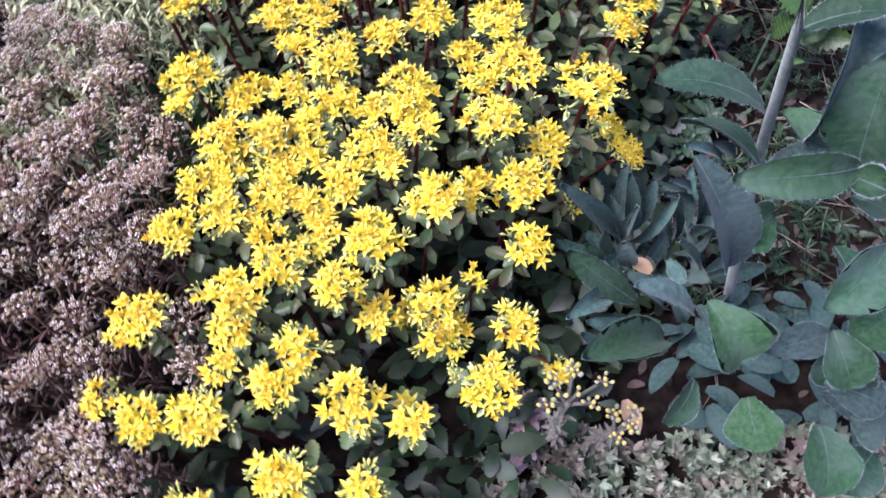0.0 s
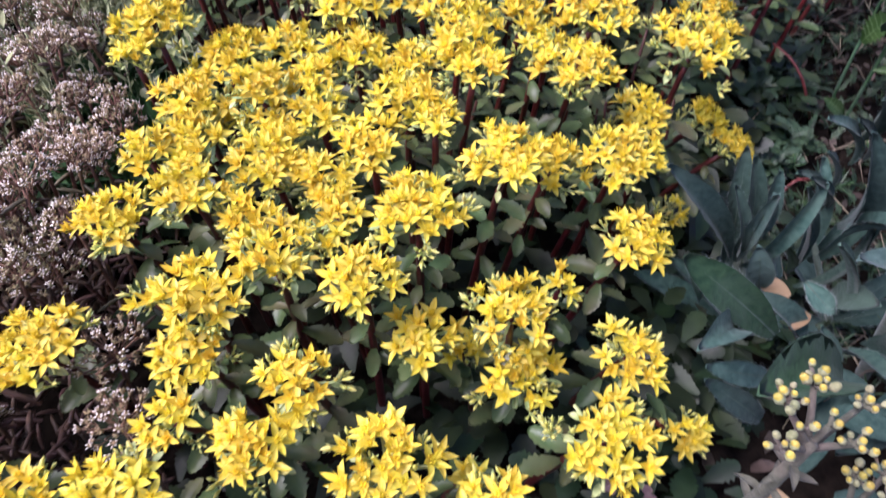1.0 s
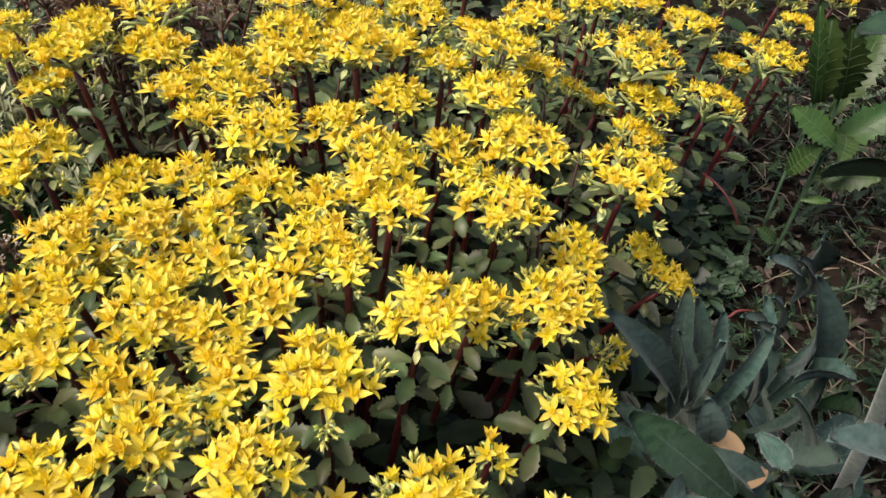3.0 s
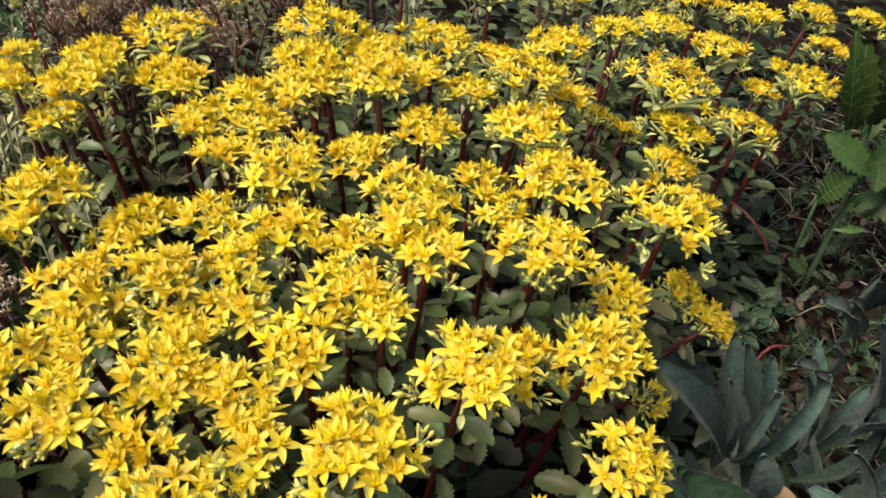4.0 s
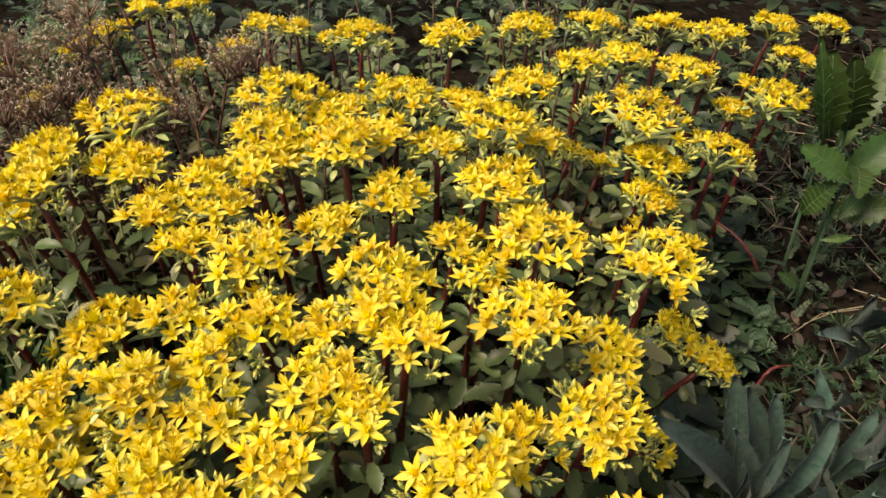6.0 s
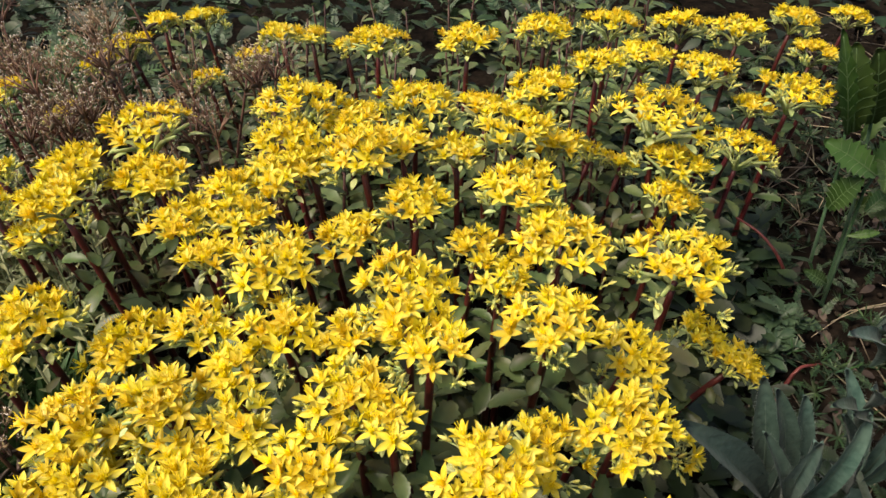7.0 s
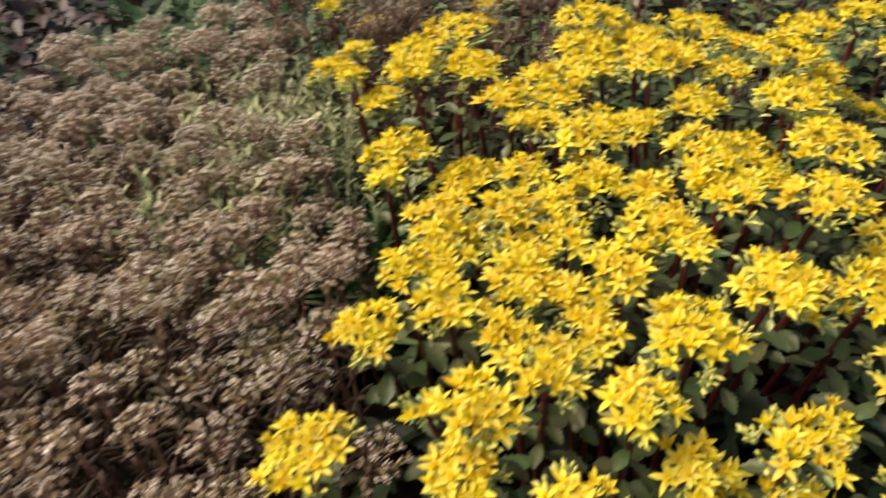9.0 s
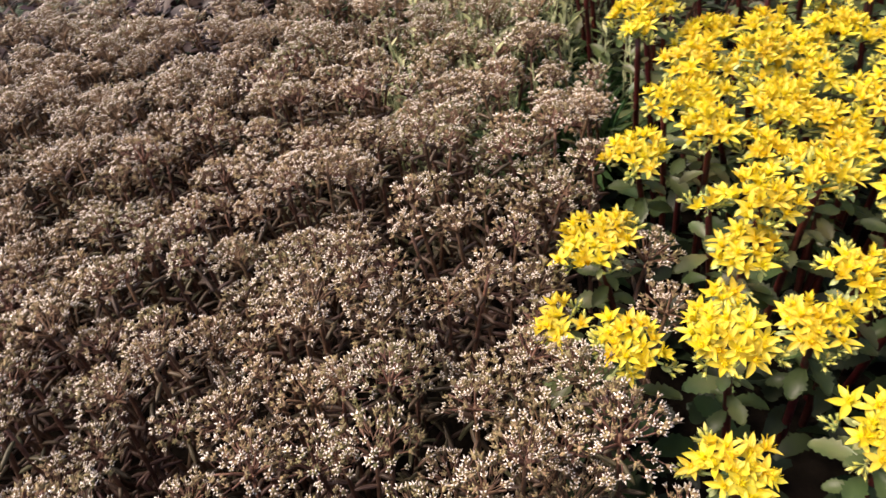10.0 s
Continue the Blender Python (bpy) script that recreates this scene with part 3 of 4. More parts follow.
def dry_stalk(seed, height):
    rnd = random.Random(seed)
    st, fo = Geo(), Geo()
    bx, by = rnd.uniform(-0.012, 0.012), rnd.uniform(-0.012, 0.012)
    path = [(bx * (1 - u) ** 2, by * (1 - u) ** 2, -height + height * u) for u in (0, 0.3, 0.6, 0.85, 0.93)]
    st.add(*tube(path, [0.0018, 0.0016, 0.0014, 0.0011, 0.001], 5))
    turn = 0
    for i in range(14):
        u = 0.3 + 0.62 * i / 14
        turn += 2.4 + rnd.uniform(-0.3, 0.3)
        length = rnd.uniform(0.007, 0.015)
        v, f = tube([(0, 0, 0), (0, length * 0.4, 0.0006), (0, length * 0.8, 0.0003), (0, length, 0)], [0.0008, 0.0013, 0.0011, 0.0003], 5)
        p = Vector((bx * (1 - u) ** 2, by * (1 - u) ** 2, -height + height * u))
        fo.add(v, f, 0, Matrix.Translation(p) @ fit_to((math.cos(turn), math.sin(turn), rnd.uniform(-0.3, 0.7))))
    return st, fo


CLUSTERS = [seed_cluster(300 + i, s, n, horns=h, share=0.60 if h > 3 else 0.95) for h in (5, 3) for i, (s, n) in enumerate(((0.0135, 42), (0.0165, 58), (0.019, 72), (0.015, 50), (0.012, 34)))]
CLUSTER_MESH = [c.mesh("seed_head", [SEED, SEED_TIP, DRY_STEM]) for c in CLUSTERS[:5]]
STALKS = [dry_stalk(330 + i, 0.17) for i in range(5)]
STALK_MESH = [(a.mesh("stem", [DRY_STEM]), b.mesh("foliage", [DRY_LEAF])) for a, b in STALKS]


def brown_top(x, y):
    return 0.180 + 0.014 * noise.noise(Vector((x * 9, y * 9, 7))) + 0.006 * noise.noise(Vector((x * 30, y * 30, 2)))


OPEN_MESH = [seed_cluster(360 + i, 0.022, 44, (0.0008, 0.0012), 3, 0.3, 1.0, 0.8).mesh("seed_head", [SEED, SEED_TIP, DRY_STEM]) for i in range(3)]


def brown_stem(x, y, z, rnd, label="dried brown stonecrop stem with a domed seed head", open_head=False):
    ob = thing("dry_stonecrop", label, "dried flower", "dried stonecrop stems", at=(x, y, z))
    ob.rotation_euler = (rnd.uniform(-0.22, 0.22), rnd.uniform(-0.22, 0.22), rnd.uniform(0, 6.28))
    k = rnd.randrange(5)
    part("stem", STALK_MESH[k][0], ob)
    part("foliage", STALK_MESH[k][1], ob, "brown finger-like succulent leaves")
    part("seed_head", OPEN_MESH[rnd.randrange(3)] if open_head else CLUSTER_MESH[rnd.randrange(5)], ob, "pale-tipped dry seed stars", Matrix.Scale(rnd.uniform(0.85, 1.15), 4))
    return ob


def brown_bed():
    rnd = random.Random(91)
    spots, tries = [], 0
    cell = {}
    while tries < 26000:
        tries += 1
        x, y = rnd.uniform(-0.95, -0.15), rnd.uniform(-0.15, 0.85)
        if not in_brown(x, y) or not ragged(x, y, -1.0, -0.25, 0.5, 1.2):
            continue
        gap = 0.0176 + 0.013 * max(0.0, noise.noise(Vector((x * 17, y * 17, 9))) + 0.2)
        if ((x + 0.325) / 0.085) ** 2 + ((y - 0.49) / 0.10) ** 2 < 1 and rnd.random() < 0.8:
            continue
        c = (int(x // 0.04), int(y // 0.04))
        if any((x - a) ** 2 + (y - b) ** 2 < gap * gap for i in (-1, 0, 1) for j in (-1, 0, 1) for a, b in cell.get((c[0] + i, c[1] + j), ())):
            continue
        cell.setdefault(c, []).append((x, y))
        spots.append((x, y))
    spots.sort(key=lambda s: (s[0] + 0.27) ** 2 + (s[1] - 0.16) ** 2)
    for x, y in spots[:240]:
        brown_stem(x, y, brown_top(x, y) + rnd.uniform(-0.03, 0.010), rnd)
    g = Geo()
    for x, y in spots[240:]:
        m = Matrix.Translation((x, y, brown_top(x, y) + rnd.uniform(-0.03, 0.012))) @ Euler((rnd.uniform(-0.22, 0.22), rnd.uniform(-0.22, 0.22), rnd.uniform(0, 6.28))).to_matrix().to_4x4()
        k = rnd.randrange(5)
        g.join(CLUSTERS[5 + rnd.randrange(5)], m @ Matrix.Scale(rnd.uniform(0.85, 1.2), 4))
        g.join(STALKS[k][0], m, 2)
        g.join(STALKS[k][1], m, 3)
    thing("dry_stonecrop_bed", "bed of dried brown stonecrop seed heads", "dried flower", kind="stuff", me=g.mesh("dry_stonecrop_bed", [SEED, SEED_TIP, DRY_STEM, DRY_LEAF]))


brown_bed()


def finger_leaf(seed):
    rnd = random.Random(seed)
    g = Geo()
    length = rnd.uniform(0.012, 0.02)
    g.add(*tube([(0, 0, 0), (0, length * 0.4, 0.0008), (0, length * 0.8, 0.0003), (0, length, -0.0004)], [0.0010, 0.0017, 0.0014, 0.0004], 5))
    return g


scatter_stuff("dry_undergrowth", "dead brown and olive leaves low in the dried bed", "foliage", [DRY_LEAF], 6500, (-0.80, -0.16, -0.15, 0.62, in_brown), [finger_leaf(380 + i) for i in range(6)], 44, (0.01, 0.08), 0.7)

# ---- flowering stems ----
bloom(-0.232, 0.773, 0.185, 0.0204)
bloom(-0.208, 0.812, 0.190, 0.0160)
bloom(-0.170, 0.815, 0.190, 0.0202)
bloom(-0.252, 0.748, 0.180, 0.0174)
bloom(-0.292, 0.660, 0.200, 0.0118)
bloom(-0.296, 0.634, 0.200, 0.0092)
bloom(-0.125, 0.758, 0.170, 0.0142)
bloom(-0.161, 0.718, 0.170, 0.0122)
bloom(-0.267, 0.674, 0.170, 0.0136)
bloom(-0.093, 0.721, 0.203, 0.0155)
bloom(-0.067, 0.714, 0.200, 0.0119)
bloom(-0.013, 0.687, 0.204, 0.0219)
bloom(-0.039, 0.712, 0.190, 0.0120)
bloom(0.051, 0.630, 0.220, 0.0200)
bloom(-0.070, 0.535, 0.228, 0.0262)
bloom(-0.172, 0.548, 0.214, 0.0304)
bloom(0.003, 0.541, 0.218, 0.0245)
bloom(-0.038, 0.527, 0.215, 0.0194)
bloom(-0.038, 0.467, 0.228, 0.0231)
bloom(-0.013, 0.495, 0.214, 0.0184)
bloom(-0.078, 0.495, 0.222, 0.0212)
bloom(-0.010, 0.435, 0.211, 0.0172)
bloom(-0.048, 0.429, 0.197, 0.0172)
bloom(0.021, 0.494, 0.204, 0.0162)
bloom(-0.066, 0.477, 0.215, 0.0144)
bloom(-0.084, 0.461, 0.220, 0.0184)
bloom(-0.107, 0.450, 0.220, 0.0164)
bloom(-0.128, 0.433, 0.215, 0.0173)
bloom(-0.098, 0.427, 0.217, 0.0142)
bloom(-0.196, 0.487, 0.222, 0.0188)
bloom(-0.192, 0.446, 0.228, 0.0185)
bloom(-0.157, 0.485, 0.213, 0.0208)
bloom(-0.239, 0.496, 0.220, 0.0095)
bloom(-0.240, 0.476, 0.210, 0.0093)
bloom(-0.113, 0.401, 0.214, 0.0148)
bloom(-0.082, 0.385, 0.220, 0.0194)
bloom(-0.191, 0.374, 0.209, 0.0212)
bloom(-0.194, 0.347, 0.208, 0.0093)
bloom(-0.152, 0.374, 0.192, 0.0195)
bloom(-0.117, 0.367, 0.200, 0.0140)
bloom(-0.130, 0.337, 0.192, 0.0131)
bloom(-0.100, 0.333, 0.203, 0.0139)
bloom(-0.079, 0.352, 0.207, 0.0183)
bloom(-0.050, 0.347, 0.204, 0.0134)
bloom(-0.024, 0.342, 0.230, 0.0218)
bloom(-0.019, 0.316, 0.224, 0.0163)
bloom(0.042, 0.419, 0.224, 0.0214)
bloom(0.052, 0.383, 0.215, 0.0228)
bloom(0.020, 0.415, 0.190, 0.0164)
bloom(0.028, 0.393, 0.184, 0.0144)
bloom(0.060, 0.597, 0.180, 0.0253)
bloom(0.056, 0.486, 0.221, 0.0248)
bloom(0.082, 0.498, 0.200, 0.0158)
bloom(0.092, 0.561, 0.208, 0.0251)
bloom(0.115, 0.640, 0.218, 0.0206)
bloom(0.146, 0.606, 0.202, 0.0200)
bloom(0.177, 0.663, 0.210, 0.0228)
bloom(0.182, 0.601, 0.207, 0.0199)
bloom(0.242, 0.676, 0.200, 0.0248)
bloom(0.299, 0.677, 0.190, 0.0229)
bloom(0.369, 0.706, 0.183, 0.0216)
bloom(0.376, 0.676, 0.163, 0.0213)
bloom(0.424, 0.705, 0.180, 0.0180)
bloom(0.234, 0.607, 0.190, 0.0271)
bloom(0.158, 0.514, 0.206, 0.0344)
bloom(0.271, 0.589, 0.162, 0.0154)
bloom(0.302, 0.585, 0.175, 0.0281)
bloom(0.241, 0.541, 0.157, 0.0266)
bloom(0.164, 0.494, 0.180, 0.0227)
bloom(0.161, 0.569, 0.133, 0.0130)
bloom(0.134, 0.564, 0.150, 0.0116)
bloom(0.158, 0.477, 0.163, 0.0198)
bloom(0.111, 0.371, 0.203, 0.0263)
bloom(0.035, 0.332, 0.213, 0.0194)
bloom(0.079, 0.339, 0.175, 0.0170)
bloom(0.058, 0.296, 0.184, 0.0201)
bloom(0.140, 0.384, 0.134, 0.0157)
bloom(0.156, 0.367, 0.126, 0.0147)
bloom(-0.051, 0.307, 0.213, 0.0171)
bloom(-0.038, 0.291, 0.211, 0.0123)
bloom(-0.095, 0.308, 0.202, 0.0141)
bloom(-0.069, 0.285, 0.203, 0.0163)
bloom(-0.161, 0.323, 0.200, 0.0190)
bloom(-0.157, 0.298, 0.194, 0.0158)
bloom(-0.119, 0.300, 0.197, 0.0139)
bloom(-0.007, 0.262, 0.214, 0.0179)
bloom(0.021, 0.289, 0.185, 0.0166)
bloom(-0.148, 0.325, 0.180, 0.0106)
bloom(-0.105, 0.215, 0.207, 0.0180)
bloom(-0.133, 0.199, 0.200, 0.0165)
bloom(-0.155, 0.204, 0.190, 0.0086)
bloom(-0.137, 0.183, 0.180, 0.0157)
bloom(-0.092, 0.168, 0.185, 0.0149)
bloom(-0.068, 0.205, 0.200, 0.0158)
bloom(-0.045, 0.197, 0.170, 0.0124)
bloom(-0.007, 0.197, 0.190, 0.0160)
bloom(0.001, 0.192, 0.146, 0.0178)
bloom(-0.025, 0.209, 0.140, 0.0100)
bloom(0.030, 0.148, 0.170, 0.0200)
bloom(0.049, 0.195, 0.155, 0.0152)
bloom(0.084, 0.177, 0.110, 0.0101)
bloom(0.061, 0.252, 0.168, 0.0154)
bloom(-0.057, 0.131, 0.190, 0.0186)
bloom(-0.147, 0.163, 0.160, 0.0116)
bloom(-0.110, 0.148, 0.170, 0.0158)
bloom(-0.150, 0.124, 0.185, 0.0166)
bloom(-0.020, 0.122, 0.180, 0.0116)
bloom(0.021, 0.227, 0.165, 0.0074)
bloom(-0.046, 0.231, 0.213, 0.0195)
bloom(-0.025, 0.142, 0.150, 0.0041)
bloom(-0.209, 0.194, 0.169, 0.0206)
bloom(-0.220, 0.139, 0.165, 0.0123)
bloom(-0.188, 0.124, 0.172, 0.0160)
bloom(-0.191, 0.257, 0.180, 0.0166)
bloom(-0.153, 0.263, 0.195, 0.0162)
bloom(-0.116, 0.275, 0.200, 0.0190)
bloom(-0.123, 0.249, 0.190, 0.0130)
bloom(-0.177, 0.287, 0.195, 0.0128)
bloom(-0.124, 0.316, 0.210, 0.0145)
bloom(-0.148, 0.068, 0.175, 0.0154)
bloom(-0.095, 0.087, 0.185, 0.0170)
bloom(-0.047, 0.081, 0.180, 0.0130)
bloom(0.117, 0.333, 0.100, 0.0090, 1)
bloom(-0.091, 0.268, 0.196, 0.0150)
bloom(-0.083, 0.249, 0.192, 0.0125)
bloom(-0.050, 0.252, 0.200, 0.0110)
bloom(-0.094, 0.243, 0.178, 0.0110, 1)
bloom(-0.221, 0.477, 0.190, 0.0200)
bloom(-0.272, 0.536, 0.187, 0.0185)
bloom(-0.252, 0.505, 0.190, 0.0110, 1)

# ---- single dry stems among the flowers, and the taller dry stand behind ----
DRY = random.Random(17)
for dx, dy, dz in ((-0.179, 0.199, 0.165), (-0.169, 0.167, 0.160), (-0.191, 0.097, 0.170), (-0.222, 0.313, 0.180), (-0.222, 0.36, 0.172)):
    brown_stem(dx, dy, dz, DRY, "single dried stonecrop stem among yellow flowers")
for dx, dy, dz, stems in ((-0.306, 0.722, 0.235, 7), (-0.251, 0.735, 0.24, 7), (-0.244, 0.623, 0.23, 7), (-0.215, 0.617, 0.22, 6), (-0.174, 0.608, 0.215, 5), (-0.118, 0.604, 0.205, 3), (-0.111, 0.527, 0.190, 3), (-0.09, 0.674, 0.21, 4), (-0.263, 0.586, 0.21, 6), (-0.335, 0.655, 0.22, 6)):
    for k in range(stems):
        ob = brown_stem(dx + DRY.uniform(-0.035, 0.035), dy + DRY.uniform(-0.04, 0.04), dz + DRY.uniform(-0.04, 0.015), DRY, "tall dried stonecrop stem behind the yellow flowers", True)
        ob.scale = (1.0, 1.0, 1.3)


# ---- felted grey-green plants ----
def felt_leaf(plant, base, tip, width, bend=None, green=False):
    """A felted oval leaf from base to tip with a pale midrib and hairs along its edge."""
    rnd = random.Random(int(1e5 * (abs(base[0]) + abs(tip[1]) * 3)))
    base, tip = Vector(base), Vector(tip)
    length = (tip - base).length * 1.04
    b = (rnd.uniform(0.7, 1.3) if plant.name.startswith("felted_plant") else rnd.uniform(0.4, 1.1)) if bend is None else bend
    blunt, jag = rnd.uniform(0.65, 0.9), rnd.uniform(0, 6)
    prof = lambda u: width * 0.5 * (0.14 + 0.86 * max(0.0, math.sin(math.pi * (0.03 + 0.962 * u) ** 1.25)) ** blunt) * (1 + 0.025 * math.sin(u * 17 + jag))
    g = Geo()
    v, f = blade(length, prof, bend=b, fold=rnd.uniform(0.25, 0.85), rows=14, cup=rnd.uniform(-0.25, 0.3), thick=0.0016, lift=b * 0.5, wave=0.014, rnd=rnd)
    g.add(v, f, 0)
    top = [Vector(v[i * 5 + 2]) for i in range(15)]
    m = Matrix.Translation(base - plant.location) @ fit_to(tip - base, up=Vector((rnd.uniform(-0.5, 0.5), -0.4, 0.9)), roll=rnd.uniform(-0.45, 0.45))
    leaf = part("leaf", g.mesh("leaf", [FUZZ_GREEN if green else rnd.choice((FUZZ_GREEN, FUZZ_GREEN, FUZZ_PALE)) if plant.name.startswith("felted_plant") else FUZZ]), plant, m=m)
    rib = Geo()
    rib.add(*tube([p + Vector((0, 0, -0.0002)) for p in top], [0.0009 - 0.000055 * i for i in range(15)], 5))
    part("midrib", rib.mesh("midrib", [FUZZ_RIB]), leaf, "pale hairy midrib")
    hair = Geo()
    for i in range(14 * 26):
        side = rnd.choice((0, 4))
        r0 = rnd.randrange(14)
        p = Vector(v[r0 * 5 + side]).lerp(Vector(v[(r0 + 1) * 5 + side]), rnd.random())
        o = Vector(((1 if side else -1) * rnd.uniform(0.4, 1), rnd.uniform(-0.3, 0.9), rnd.uniform(-0.4, 0.7))).normalized() * rnd.uniform(0.0008, 0.002)
        hair.add([p + Vector((0, 0.00005, 0)), p - Vector((0, 0.00005, 0)), p + o * 1.2], [(0, 1, 2)])
    part("hair_fringe", hair.mesh("hair_fringe", [FUZZ_HAIR]), leaf, "fine white hairs on the leaf edge")
    return leaf


def felt_stem(plant, path, r0, r1):
    g = Geo()
    n = len(path)
    g.add(*tube([Vector(p) - plant.location for p in path], [r0 + (r1 - r0) * i / (n - 1) for i in range(n)], 8))
    part("stem", g.mesh("stem", [PALE_STEM]), plant)


rosette_a = thing("felted_rosette", "rosette of felted grey-green leaves on dark soil", "plant", "felted plants", at=(0.165, 0.295, 0))
felt_stem(rosette_a, [(0.185, 0.30, 0.0), (0.17, 0.305, 0.05), (0.155, 0.315, 0.10)], 0.0026, 0.002)
rosette_b = thing("felted_rosette", "rosette of felted grey-green leaves with upright centre", "plant", "felted plants", at=(0.23, 0.30, 0))
felt_stem(rosette_b, [(0.25, 0.29, 0.0), (0.225, 0.31, 0.05), (0.205, 0.32, 0.09)], 0.0026, 0.002)
mullein = thing("felted_plant", "tall felted plant with broad green leaves", "plant", "felted plants", at=(0.26, 0.27, 0))
felt_stem(mullein, [(0.26, 0.27, 0.0), (0.225, 0.26, 0.12), (0.19, 0.262, 0.26), (0.168, 0.258, 0.36), (0.133, 0.218, 0.43)], 0.0048, 0.0022)
felt_leaf(rosette_a, (0.150, 0.309, 0.084), (0.090, 0.303, 0.166), 0.0163)
felt_leaf(rosette_a, (0.150, 0.316, 0.095), (0.141, 0.328, 0.157), 0.0125)
felt_leaf(rosette_a, (0.152, 0.306, 0.100), (0.145, 0.291, 0.156), 0.0105)
felt_leaf(rosette_a, (0.150, 0.240, 0.100), (0.093, 0.257, 0.146), 0.0220, green=True)
felt_leaf(rosette_a, (0.128, 0.245, 0.095), (0.089, 0.208, 0.141), 0.0165)
felt_leaf(rosette_a, (0.162, 0.236, 0.060), (0.115, 0.228, 0.086), 0.0140)
felt_leaf(rosette_a, (0.150, 0.212, 0.055), (0.107, 0.213, 0.097), 0.0140)
felt_leaf(rosette_a, (0.158, 0.196, 0.128), (0.090, 0.163, 0.180), 0.0300, green=True)
felt_leaf(mullein, (0.130, 0.224, 0.307), (0.169, 0.197, 0.234), 0.0300)
felt_leaf(mullein, (0.152, 0.180, 0.208), (0.112, 0.186, 0.235), 0.0165)
felt_leaf(mullein, (0.168, 0.160, 0.145), (0.147, 0.132, 0.136), 0.0220)
felt_leaf(rosette_b, (0.245, 0.381, 0.115), (0.212, 0.338, 0.185), 0.0151)
felt_leaf(rosette_b, (0.234, 0.361, 0.115), (0.186, 0.335, 0.175), 0.0111)
felt_leaf(rosette_b, (0.250, 0.371, 0.110), (0.211, 0.344, 0.165), 0.0111)
felt_leaf(rosette_b, (0.200, 0.324, 0.130), (0.164, 0.294, 0.186), 0.0081)
felt_leaf(rosette_b, (0.203, 0.329, 0.100), (0.165, 0.308, 0.160), 0.0096)
felt_leaf(rosette_b, (0.210, 0.333, 0.100), (0.166, 0.297, 0.165), 0.0075)
felt_leaf(rosette_b, (0.201, 0.303, 0.120), (0.184, 0.297, 0.195), 0.0179)
felt_leaf(rosette_b, (0.212, 0.272, 0.075), (0.178, 0.266, 0.145), 0.0118)
felt_leaf(rosette_b, (0.193, 0.287, 0.130), (0.210, 0.273, 0.150), 0.0140)
felt_leaf(rosette_b, (0.213, 0.254, 0.060), (0.213, 0.220, 0.085), 0.0124)
felt_leaf(rosette_b, (0.209, 0.282, 0.075), (0.204, 0.250, 0.115), 0.0179)
felt_leaf(rosette_b, (0.184, 0.280, 0.095), (0.195, 0.261, 0.090), 0.0126)
felt_leaf(rosette_b, (0.221, 0.315, 0.110), (0.212, 0.306, 0.150), 0.0104)
felt_leaf(rosette_b, (0.220, 0.293, 0.100), (0.219, 0.264, 0.130), 0.0153, green=True)
felt_leaf(rosette_b, (0.204, 0.245, 0.050), (0.179, 0.244, 0.100), 0.0101)
felt_leaf(rosette_b, (0.234, 0.265, 0.050), (0.229, 0.248, 0.080), 0.0164)
felt_leaf(rosette_a, (0.146, 0.296, 0.100), (0.128, 0.300, 0.155), 0.0079)
felt_leaf(rosette_a, (0.201, 0.318, 0.060), (0.178, 0.312, 0.100), 0.0162, green=True)
felt_leaf(rosette_a, (0.139, 0.300, 0.050), (0.120, 0.296, 0.090), 0.0127, green=True)
felt_leaf(rosette_a, (0.152, 0.274, 0.095), (0.137, 0.270, 0.138), 0.0157)
felt_leaf(rosette_a, (0.185, 0.256, 0.060), (0.142, 0.257, 0.115), 0.0151)
felt_leaf(mullein, (0.166, 0.192, 0.200), (0.193, 0.161, 0.170), 0.0411)
felt_leaf(mullein, (0.222, 0.162, 0.100), (0.228, 0.125, 0.090), 0.0421)
felt_leaf(mullein, (0.268, 0.141, 0.100), (0.265, 0.093, 0.090), 0.0451)
felt_leaf(mullein, (0.261, 0.207, 0.240), (0.220, 0.172, 0.230), 0.0333)
felt_leaf(mullein, (0.265, 0.190, 0.150), (0.214, 0.174, 0.160), 0.0237)
felt_leaf(mullein, (0.257, 0.185, 0.170), (0.270, 0.152, 0.150), 0.0318)
felt_leaf(mullein, (0.264, 0.163, 0.130), (0.302, 0.146, 0.130), 0.0336)
felt_leaf(mullein, (0.193, 0.224, 0.250), (0.163, 0.211, 0.255), 0.0296)
felt_leaf(mullein, (0.174, 0.178, 0.360), (0.113, 0.161, 0.375), 0.0177)
felt_leaf(mullein, (0.182, 0.166, 0.360), (0.169, 0.174, 0.360), 0.0138)
felt_leaf(mullein, (0.162, 0.240, 0.325), (0.106, 0.251, 0.337), 0.0236)
felt_leaf(mullein, (0.187, 0.244, 0.270), (0.217, 0.231, 0.300), 0.0218)
felt_leaf(mullein, (0.178, 0.243, 0.276), (0.147, 0.285, 0.265), 0.0292)
felt_leaf(mullein, (0.195, 0.241, 0.300), (0.202, 0.275, 0.380), 0.0483)
felt_leaf(mullein, (0.217, 0.222, 0.300), (0.209, 0.243, 0.360), 0.0390)
felt_leaf(mullein, (0.244, 0.238, 0.250), (0.263, 0.226, 0.250), 0.0233)
felt_leaf(mullein, (0.243, 0.220, 0.220), (0.253, 0.182, 0.200), 0.0414)
felt_leaf(mullein, (0.272, 0.188, 0.150), (0.287, 0.162, 0.120), 0.0409)
felt_leaf(mullein, (0.293, 0.147, 0.100), (0.318, 0.139, 0.100), 0.0328)
felt_leaf(mullein, (0.168, 0.258, 0.360), (0.200, 0.251, 0.380), 0.0182)
